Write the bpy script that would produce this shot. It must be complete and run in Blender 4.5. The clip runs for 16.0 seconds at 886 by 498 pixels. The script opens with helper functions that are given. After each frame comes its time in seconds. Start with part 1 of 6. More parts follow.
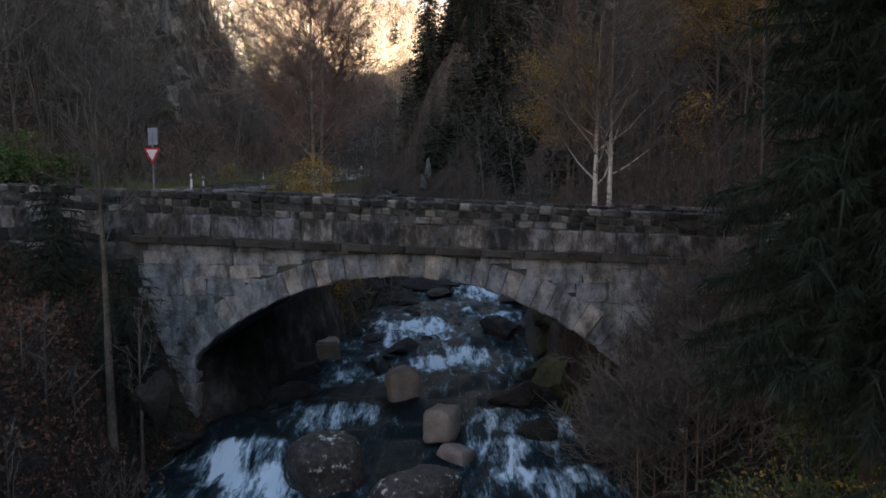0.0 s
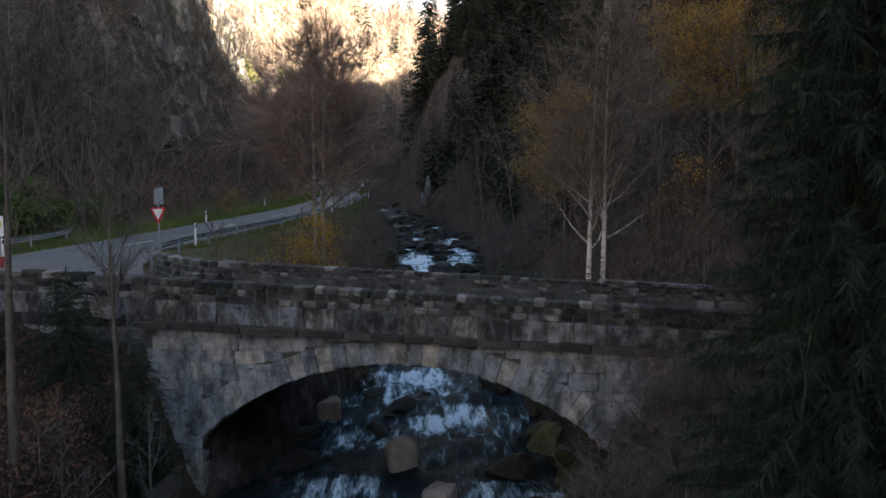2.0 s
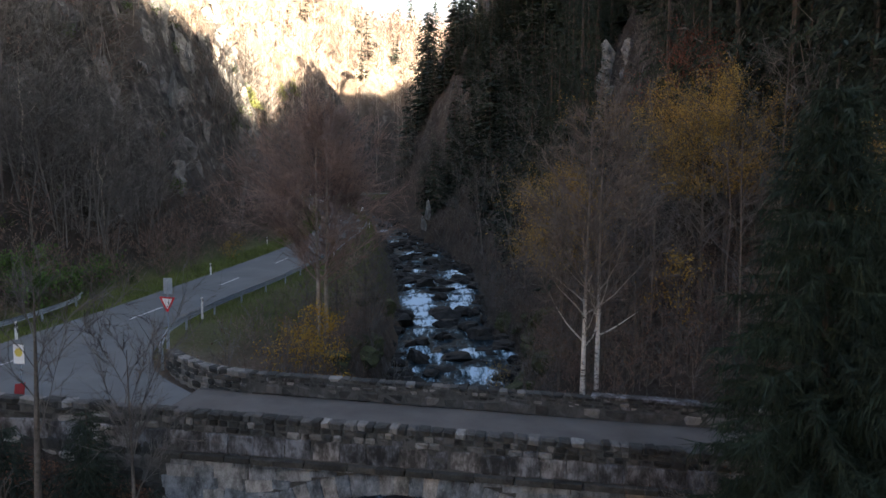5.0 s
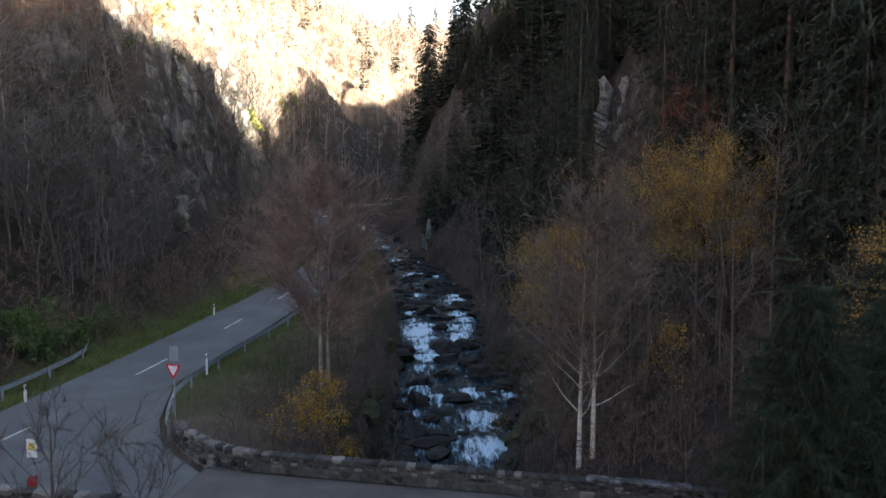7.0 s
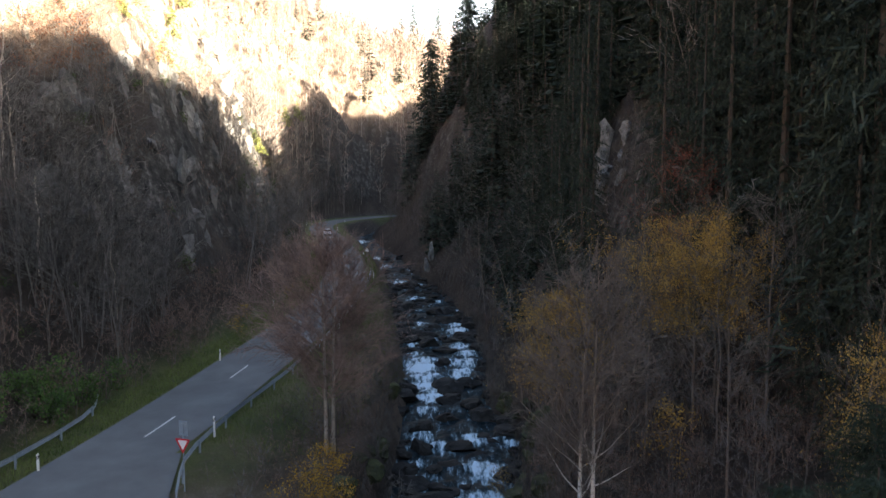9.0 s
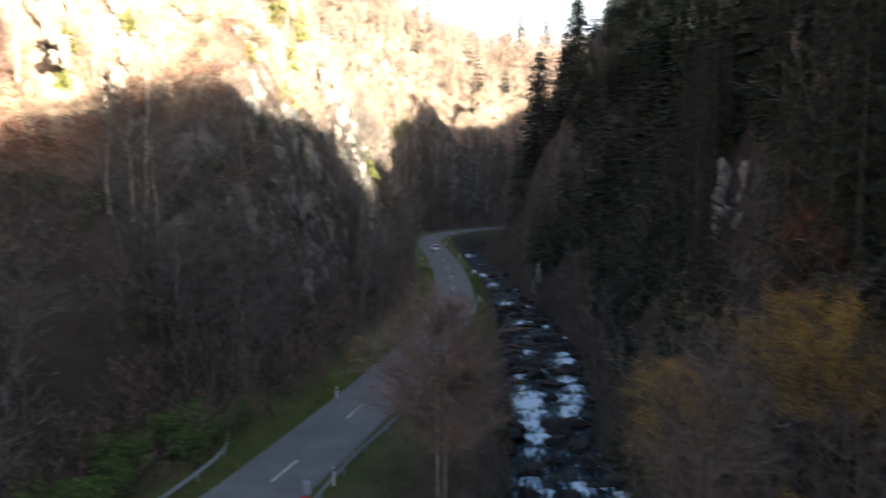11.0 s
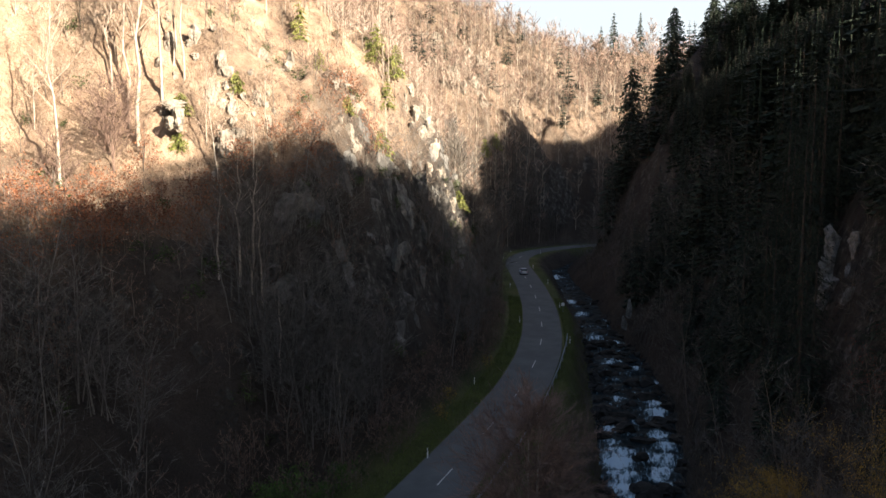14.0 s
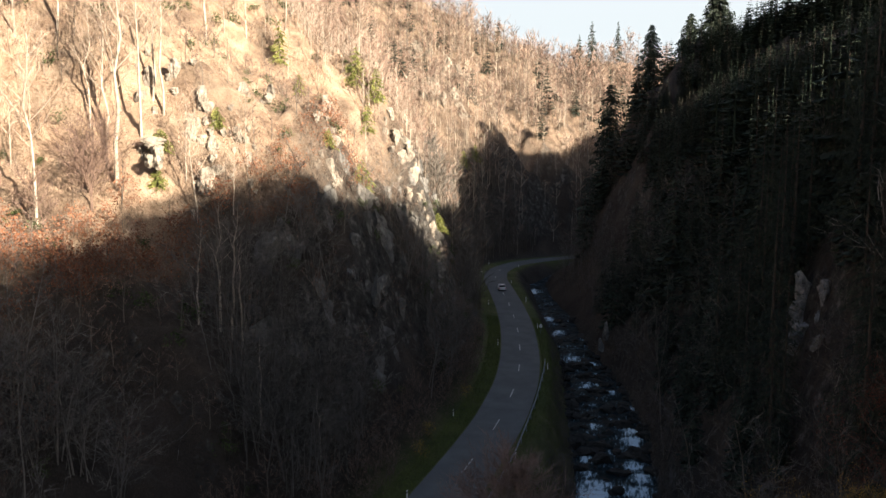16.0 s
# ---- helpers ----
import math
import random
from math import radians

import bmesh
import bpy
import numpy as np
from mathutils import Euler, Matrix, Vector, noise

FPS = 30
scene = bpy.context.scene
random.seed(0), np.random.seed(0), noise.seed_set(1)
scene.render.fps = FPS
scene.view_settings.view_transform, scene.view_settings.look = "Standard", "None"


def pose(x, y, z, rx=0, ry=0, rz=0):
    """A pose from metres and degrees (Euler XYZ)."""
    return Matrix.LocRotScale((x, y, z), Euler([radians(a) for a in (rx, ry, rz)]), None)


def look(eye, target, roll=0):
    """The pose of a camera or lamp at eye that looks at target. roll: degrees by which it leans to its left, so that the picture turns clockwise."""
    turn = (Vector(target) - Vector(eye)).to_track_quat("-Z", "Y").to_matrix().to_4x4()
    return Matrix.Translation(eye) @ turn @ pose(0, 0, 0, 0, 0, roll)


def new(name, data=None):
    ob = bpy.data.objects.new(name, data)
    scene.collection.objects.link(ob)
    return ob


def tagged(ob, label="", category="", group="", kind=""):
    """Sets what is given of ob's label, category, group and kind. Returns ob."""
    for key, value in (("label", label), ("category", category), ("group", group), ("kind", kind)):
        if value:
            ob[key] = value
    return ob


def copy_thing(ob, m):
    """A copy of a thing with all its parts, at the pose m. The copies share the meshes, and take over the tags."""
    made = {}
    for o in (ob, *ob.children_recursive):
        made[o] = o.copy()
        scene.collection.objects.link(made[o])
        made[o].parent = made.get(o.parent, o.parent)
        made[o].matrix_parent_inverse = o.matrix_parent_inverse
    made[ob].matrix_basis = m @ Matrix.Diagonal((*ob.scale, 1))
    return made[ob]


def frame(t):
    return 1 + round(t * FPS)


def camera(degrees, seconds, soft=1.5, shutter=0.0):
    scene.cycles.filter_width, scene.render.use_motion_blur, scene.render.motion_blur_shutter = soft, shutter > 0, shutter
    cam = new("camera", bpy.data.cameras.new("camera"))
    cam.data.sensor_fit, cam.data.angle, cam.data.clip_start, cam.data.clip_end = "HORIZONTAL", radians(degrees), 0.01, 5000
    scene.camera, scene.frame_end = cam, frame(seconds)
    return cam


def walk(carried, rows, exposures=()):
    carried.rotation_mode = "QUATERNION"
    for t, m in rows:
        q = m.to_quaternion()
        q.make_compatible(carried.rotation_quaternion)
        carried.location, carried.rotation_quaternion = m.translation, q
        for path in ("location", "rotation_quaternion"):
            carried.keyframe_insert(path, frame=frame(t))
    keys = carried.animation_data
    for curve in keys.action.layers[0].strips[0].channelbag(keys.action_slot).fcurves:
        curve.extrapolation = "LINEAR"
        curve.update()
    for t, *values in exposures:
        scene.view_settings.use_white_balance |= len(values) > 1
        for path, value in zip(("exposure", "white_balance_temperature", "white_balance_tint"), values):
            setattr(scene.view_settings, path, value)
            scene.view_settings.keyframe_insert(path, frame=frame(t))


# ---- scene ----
cam = camera(64.2, 16.0, soft=1.5, shutter=0.7)
METRES, EYE, TILT, LEAN, TURN = 30.0, 5.0, -5.0, 0.0, 0.0
ROWS = [
    (0.0, 0.0, 0.0, 0.0, 0.0, 0.0, -0.0),
    (0.5, 0.0012, -0.0062, 0.0193, 0.02, 0.09, -0.0),
    (1.0, 0.0015, -0.0136, 0.0437, -0.0, 0.09, -0.02),
    (1.5, 0.0023, -0.0204, 0.0643, 0.03, 0.1, -0.01),
    (2.0, 0.0028, -0.0281, 0.0883, 0.02, 0.15, -0.02),
    (2.5, 0.0028, -0.0343, 0.1093, 0.01, 0.16, -0.09),
    (3.0, 0.0028, -0.0412, 0.1342, 0.01, 0.16, -0.14),
    (3.5, 0.0023, -0.0475, 0.1572, -0.01, 0.13, -0.12),
    (4.0, 0.0021, -0.0542, 0.1858, -0.0, 0.12, -0.17),
    (6.5, 0.006, -0.0875, 0.3165, 0.11, 0.06, 0.08),
    (7.0, 0.0063, -0.0943, 0.3513, 0.12, 0.07, 0.09),
    (7.5, 0.0059, -0.1, 0.3815, 0.11, 0.07, 0.08),
    (8.0, 0.0056, -0.1073, 0.4171, 0.11, 0.09, 0.08),
    (10.5, -0.0008, -0.1474, 0.5829, 2.98, 0.1, -0.11),
    (11.0, -0.008, -0.1544, 0.6185, 8.78, 0.06, -0.46),
    (11.5, -0.016, -0.1592, 0.6553, 13.72, -0.07, -0.85),
    (12.0, -0.0195, -0.1641, 0.691, 15.83, -0.16, -1.05),
    (12.5, -0.0196, -0.1709, 0.7266, 16.53, -0.23, -1.19),
    (13.0, -0.0205, -0.1771, 0.7603, 15.96, -0.22, -1.25),
    (13.5, -0.0236, -0.1828, 0.7961, 15.76, -0.26, -1.33),
    (14.0, -0.0242, -0.1882, 0.8312, 15.74, -0.28, -1.39),
    (14.5, -0.0248, -0.1942, 0.8666, 15.13, -0.29, -1.46),
    (15.0, -0.0263, -0.2, 0.9017, 14.18, -0.27, -1.48),
    (15.5, -0.0277, -0.2051, 0.9368, 14.01, -0.28, -1.56),
    (16.0, -0.0287, -0.2105, 0.9732, 13.97, -0.32, -1.65),
]
walk(cam, [(t, pose(0, 0, EYE, TILT, LEAN, TURN) @ pose(METRES * x, METRES * y, METRES * z, 90 + pitch, roll, yaw)) for t, x, y, z, yaw, pitch, roll in ROWS],
     [(0.0, 3.7, 6950, 10), (4.0, 3.77, 6700, 10), (8.0, 3.85, 6550, 10), (10.5, 3.65, 6500, 10), (12.5, 2.75, 6500, 10), (16.0, 2.25, 6600, 10)])

# ---- world, sun and exposure ----
SUN_DIR = Vector((0.90, -0.42, 0.39)).normalized()      # towards the sun: low, over the right-hand ridge
SUN_EL = math.asin(SUN_DIR.z)
world = bpy.data.worlds.new("world")
scene.world = world
world.use_nodes = True
sky = world.node_tree.nodes.new("ShaderNodeTexSky")
sky.sky_type, sky.sun_disc = "NISHITA", False
sky.sun_elevation, sky.sun_rotation = SUN_EL, math.atan2(SUN_DIR.x, SUN_DIR.y)
sky.air_density, sky.dust_density, sky.ozone_density = 1.0, 3.0, 1.0
back = world.node_tree.nodes["Background"]
back.inputs["Strength"].default_value = 0.036
world.node_tree.links.new(sky.outputs[0], back.inputs["Color"])
sun = new("sun", bpy.data.lights.new("sun", "SUN"))
sun.data.energy, sun.data.angle, sun.data.color = 5.0, radians(0.5), (1.0, 0.84, 0.65)
sun.matrix_world = look(SUN_DIR * 300, (0, 0, 0))

# pale hazy sky beyond the head of the valley
M_HAZE = bpy.data.materials.new("hazy_sky")
M_HAZE.use_nodes = True
nt = M_HAZE.node_tree
nt.nodes.remove(nt.nodes["Principled BSDF"])
haze = nt.nodes.new("ShaderNodeEmission")
haze.inputs["Color"].default_value, haze.inputs["Strength"].default_value = (0.86, 0.95, 1.0, 1), 0.21
nt.links.new(haze.outputs[0], nt.nodes["Material Output"].inputs["Surface"])
arc = [radians(-38 + 4 * k) for k in range(20)]
me = bpy.data.meshes.new("backdrop")
me.from_pydata([(2600 * math.sin(a), 2600 * math.cos(a), h) for a in arc for h in (-50, 1500)], [], [(2 * k, 2 * k + 2, 2 * k + 3, 2 * k + 1) for k in range(len(arc) - 1)])
me.materials.append(M_HAZE)
tagged(new("backdrop", me), "pale hazy sky beyond the head of the valley", "sky", kind="structure")

# ---- materials ----


def node(nt, kind, **values):
    n = nt.nodes.new(kind)
    for key, value in values.items():
        n.inputs[key.replace("_", " ")].default_value = value
    return n


def ramp(nt, fac, stops):
    r = nt.nodes.new("ShaderNodeValToRGB")
    while len(r.color_ramp.elements) < len(stops):
        r.color_ramp.elements.new(0.5)
    for e, (p, c) in zip(r.color_ramp.elements, stops):
        e.position, e.color = p, (*c, 1)
    nt.links.new(fac, r.inputs[0])
    return r.outputs[0]


def mixed(nt, fac, a, b, mode="MIX"):
    m = nt.nodes.new("ShaderNodeMix")
    m.data_type, m.blend_type = "RGBA", mode
    for value, sock in ((fac, m.inputs[0]), (a, m.inputs[6]), (b, m.inputs[7])):
        if isinstance(value, bpy.types.NodeSocket):
            nt.links.new(value, sock)
        else:
            sock.default_value = value if isinstance(value, float) else (*value, 1)
    return m.outputs[2]


def maths(nt, op, a, b=0.0, c=0.0):
    m = nt.nodes.new("ShaderNodeMath")
    m.operation = op
    for value, sock in zip((a, b, c), m.inputs):
        if isinstance(value, bpy.types.NodeSocket):
            nt.links.new(value, sock)
        else:
            sock.default_value = value
    return m.outputs[0]


def stuff_noise(nt, scale, detail=4.0, rough=0.6, stretch=None, obj=False):
    co = nt.nodes.new("ShaderNodeTexCoord") if obj else nt.nodes.new("ShaderNodeNewGeometry")
    out = co.outputs["Object"] if obj else co.outputs["Position"]
    if stretch:
        mp = nt.nodes.new("ShaderNodeMapping")
        mp.inputs["Scale"].default_value = stretch
        nt.links.new(out, mp.inputs[0])
        out = mp.outputs[0]
    n = node(nt, "ShaderNodeTexNoise", Scale=scale, Detail=detail, Roughness=rough)
    nt.links.new(out, n.inputs["Vector"])
    return n.outputs["Fac"]


def material(name, roughness=0.9, metallic=0.0, specular=0.3):
    m = bpy.data.materials.new(name)
    m.use_nodes = True
    p = m.node_tree.nodes["Principled BSDF"]
    p.inputs["Roughness"].default_value, p.inputs["Metallic"].default_value = roughness, metallic
    p.inputs["Specular IOR Level"].default_value = specular
    return m, m.node_tree, p


def bump(nt, p, height, strength=0.5, distance=0.05):
    b = node(nt, "ShaderNodeBump", Strength=strength, Distance=distance)
    nt.links.new(height, b.inputs["Height"])
    nt.links.new(b.outputs[0], p.inputs["Normal"])


def speckled(name, dark, light, scale=3.0, fine=40.0, roughness=0.9, piece=0.0, strength=0.4, distance=0.02, obj=False, per_object=False):
    """Two scales of noise between two colours, a fine bump, and, if asked, a shift from piece to piece."""
    m, nt, p = material(name, roughness)
    a = stuff_noise(nt, scale, obj=obj)
    b = stuff_noise(nt, fine, 3.0, obj=obj)
    fac = maths(nt, "ADD", maths(nt, "MULTIPLY", a, 0.65), maths(nt, "MULTIPLY", b, 0.35))
    mid = tuple((x + y) / 2 for x, y in zip(dark, light))
    col = ramp(nt, fac, [(0.32, dark), (0.5, mid), (0.66, light)])
    if piece:
        if per_object:
            rnd = nt.nodes.new("ShaderNodeObjectInfo").outputs["Random"]
        else:
            rnd = nt.nodes.new("ShaderNodeNewGeometry").outputs["Random Per Island"]
        lo = 1 - piece
        col = mixed(nt, 1.0, col, ramp(nt, rnd, [(0.0, (lo, lo, lo)), (1.0, (1 + piece * 0.6,) * 3)]), "MULTIPLY")
    nt.links.new(col, p.inputs["Base Color"])
    bump(nt, p, fac, strength, distance)
    return m


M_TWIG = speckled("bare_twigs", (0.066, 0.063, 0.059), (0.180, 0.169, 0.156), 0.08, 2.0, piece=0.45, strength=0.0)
M_TWIG_RED = speckled("reddish_twigs", (0.095, 0.066, 0.056), (0.21, 0.145, 0.12), 0.2, 2.0, piece=0.4, strength=0.0)
M_TWIG_ROSE = speckled("dusky_twigs", (0.15, 0.105, 0.09), (0.32, 0.235, 0.20), 0.3, 3.0, piece=0.4, strength=0.0)
# pinkish twigs; on the upper and far woods this tone also carries sunlight
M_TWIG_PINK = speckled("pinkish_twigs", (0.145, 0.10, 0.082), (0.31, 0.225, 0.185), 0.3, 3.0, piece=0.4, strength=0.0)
# lit copy of the twigs: sunlight put into the colour
M_SUNLIT_TWIG = speckled("sunlit_twigs", (0.22, 0.165, 0.13), (0.44, 0.345, 0.275), 0.15, 3.0, piece=0.35, strength=0.0)
M_BARK = speckled("grey_bark", (0.05, 0.044, 0.038), (0.17, 0.15, 0.13), 1.5, 12.0, piece=0.2)
M_SPRUCEBARK = speckled("spruce_bark", (0.030, 0.025, 0.021), (0.085, 0.070, 0.058), 1.5, 12.0)
M_NEEDLE = speckled("spruce_needles", (0.012, 0.021, 0.017), (0.044, 0.061, 0.043), 0.3, 6.0, piece=0.5, strength=0.0)
M_NEEDLE_DARK = speckled("dark_spruce_needles", (0.008, 0.017, 0.012), (0.032, 0.052, 0.034), 0.6, 8.0, piece=0.5, strength=0.0)
M_YELLOW = speckled("yellow_leaves", (0.20, 0.125, 0.033), (0.46, 0.315, 0.085), 0.5, 5.0, piece=0.5, strength=0.0)
M_RUST = speckled("rust_leaves", (0.062, 0.034, 0.023), (0.155, 0.085, 0.054), 0.5, 5.0, piece=0.5, strength=0.0)
M_GREENLEAF = speckled("green_leaves", (0.034, 0.075, 0.018), (0.12, 0.19, 0.05), 0.5, 5.0, piece=0.5, strength=0.0)
M_IVY = speckled("ivy_leaves", (0.022, 0.040, 0.014), (0.075, 0.10, 0.036), 0.5, 5.0, piece=0.5, strength=0.0)
M_LITTER = speckled("fallen_leaves", (0.072, 0.041, 0.029), (0.205, 0.115, 0.074), 0.5, 5.0, piece=0.5, strength=0.0)
M_ASPHALT = speckled("worn_asphalt", (0.090, 0.096, 0.099), (0.148, 0.155, 0.158), 0.35, 60.0, 0.85, strength=0.2, distance=0.005)
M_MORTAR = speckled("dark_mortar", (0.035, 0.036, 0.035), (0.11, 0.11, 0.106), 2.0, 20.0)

# ---- plan of the valley: lines given as y -> x ----
ROAD_Y = (-80, -10, 5, 16, 24, 30, 40, 44, 53, 66, 75, 83, 97, 110, 122, 133, 151, 172, 187, 200, 212, 222, 232, 245, 262, 300)
ROAD_X = (-52, -34, -29, -25, -22, -20.4, -18.8, -18.2, -17.1, -15.7, -14.9, -14.5, -14.7, -16.0, -17.9, -19.9, -24.0, -29.5, -33.7, -35.5, -34.2, -30.2, -22, -8, 15, 80)
RIVL_Y = (-80, 0, 12, 19, 30, 43, 67, 83, 96, 112, 131, 156, 176, 202, 225, 245, 300)
RIVL_X = (-4, -5, -6.6, -7.9, -4.8, -3.8, -3.9, -5.6, -7.2, -8.9, -11.3, -16.5, -20.7, -26, -20, 0, 70)
RIVR_Y = (-80, 0, 12, 19, 31, 42, 54, 63, 74, 92, 109, 125, 137, 163, 185, 205, 225, 245, 300)
RIVR_X = (5, 5, 4.8, 5.0, 3.8, 4.5, 6.0, 3.9, 4.2, 3.7, 1.3, -2.8, -6.3, -11.4, -18, -22, -14, 6, 78)
LEFT_FOOT = ((-62, -80), (-39, -10), (-33, 8), (-29, 20), (-26, 32), (-23.5, 44), (-21.5, 60), (-20.6, 75), (-20.2, 90), (-21, 105), (-24, 121), (-30, 150), (-35, 170), (-40.5, 189), (-42.5, 206), (-38.5, 224), (-28, 240), (-10, 254), (20, 276), (90, 312), (300, 400))
RIGHT_FOOT = ((22, -80), (17, 0), (15, 20), (13, 36), (10, 46), (8, 58), (6, 72), (5.5, 92), (3.2, 109), (-1, 125), (-4, 137), (-8.5, 163), (-14, 183), (-17, 198), (-12, 214), (2, 230), (30, 246), (100, 280), (300, 370))
LEFT_D = (0, 2, 4, 6, 8, 10, 13, 18, 25, 35, 48, 62, 80, 120, 170, 260, 600)
LEFT_H = (0, 1.2, 4.5, 9.5, 16, 21.5, 27.5, 34, 39, 45.5, 53, 61, 70, 86, 108, 132, 150)
BOWL_H = (0, 0.8, 2.4, 5.5, 9, 12, 15.3, 18.5, 22, 26, 36, 50, 63, 84, 108, 132, 150)          # a hollow in the slope by the bridge
FAR_H = (0, 1.5, 5, 10, 16, 21, 27.5, 37, 48, 56, 63, 69, 77, 95, 116, 138, 150)               # steeper beyond the spur
BROW_X = (-175, -130, -112, -94, -83, -69, -55, -41, -28)                       # the brow of the far hill
BROW_Z = (0, 12, 18, 23, 22, 21, 16, 9, 2)
RIGHT_D = (0, 3, 6, 10, 14, 20, 30, 40, 55, 80, 150, 260, 600)
RIGHT_H = (0, 3, 9, 18, 27, 37, 50, 57, 60, 65, 74, 90, 110)
RIDGE_Y = (-60, -12, 0, 21, 33, 38, 51, 60, 73, 78, 84, 92, 100, 108, 118, 124, 129, 205, 215, 240, 250, 262, 280, 292, 340)        # along lines that run towards the sun
RIDGE_Z = (12, 11, 3, 1, 0, 0, 0, 5, 4, 3, 3, -2, -12, -18, -20, -6, 0, 0, 3, 2, 8, 14, 24, 30, 30)
# height of the shadow edge on the far slope; ridge trees are fitted to it
EDGE_Y = (-60, 30, 35, 39, 45, 49, 52, 55, 58, 60, 63, 66, 70, 73, 75, 78, 87, 100, 102, 107, 113, 116, 121, 128, 140, 194, 205, 211, 216, 223, 234, 241, 257, 261, 265, 277, 285, 304, 340)
EDGE_Z = (34, 36, 36.6, 37.2, 38.6, 39.4, 40.4, 40, 39.6, 39, 39, 39, 38, 35.7, 33.8, 32.6, 33, 33, 29.6, 26.7, 24.3, 22.4, 24, 30, 33, 34, 41, 46, 51, 56, 55.5, 52, 52, 48, 45, 43, 46, 50, 52)
BR_N = Vector((0.113, 1, 0)).normalized()               # across the bridge, away from the first eye
BR_U = Vector((1, -0.113, 0)).normalized()              # along the bridge


def hashed(ix, iy, seed):
    h = (ix * 374761393 + iy * 668265263 + seed * 974634777) & 0x7FFFFFFF
    h = ((h ^ (h >> 13)) * 1274126177) & 0x7FFFFFFF
    return ((h ^ (h >> 16)) & 0xFFFF) / 65535.0


def value_noise(x, y, seed=0):
    ix, iy = np.floor(x).astype(np.int64), np.floor(y).astype(np.int64)
    fx, fy = x - ix, y - iy
    fx, fy = fx * fx * (3 - 2 * fx), fy * fy * (3 - 2 * fy)
    a, b = hashed(ix, iy, seed), hashed(ix + 1, iy, seed)
    c, d = hashed(ix, iy + 1, seed), hashed(ix + 1, iy + 1, seed)
    return (a + (b - a) * fx) * (1 - fy) + (c + (d - c) * fx) * fy - 0.5


def fbm(x, y, size, octaves=4, seed=0):
    total, amp, f = 0.0, 1.0, 1.0 / size
    for k in range(octaves):
        total = total + amp * value_noise(x * f + 17.3 * k, y * f - 9.1 * k, seed + k)
        amp, f = amp * 0.5, f * 2.03
    return total


def smooth(a, b, v):
    t = np.clip((v - a) / (b - a), 0, 1)
    return t * t * (3 - 2 * t)


def side_of(line, x, y):
    """Signed distance from a line of points, positive on its left as one goes along it."""
    best = np.full(x.shape, 1e9)
    sign = np.ones(x.shape)
    for (ax, ay), (bx, by) in zip(line[:-1], line[1:]):
        dx, dy = bx - ax, by - ay
        t = np.clip(((x - ax) * dx + (y - ay) * dy) / (dx * dx + dy * dy), 0, 1)
        d = np.hypot(x - ax - t * dx, y - ay - t * dy)
        s = np.where(dx * (y - ay) - dy * (x - ax) > 0, 1.0, -1.0)
        closer = d < best - 1e-6
        best, sign = np.where(closer, d, best), np.where(closer, s, sign)
    return best * sign


def road_z(y):
    return 4.0 + (np.clip(y, -100, 320) - 30) * 0.032


def water_z(y):
    return -2.45 + np.where(y > 22, (y - 22) * 0.045, (y - 22) * 0.09)


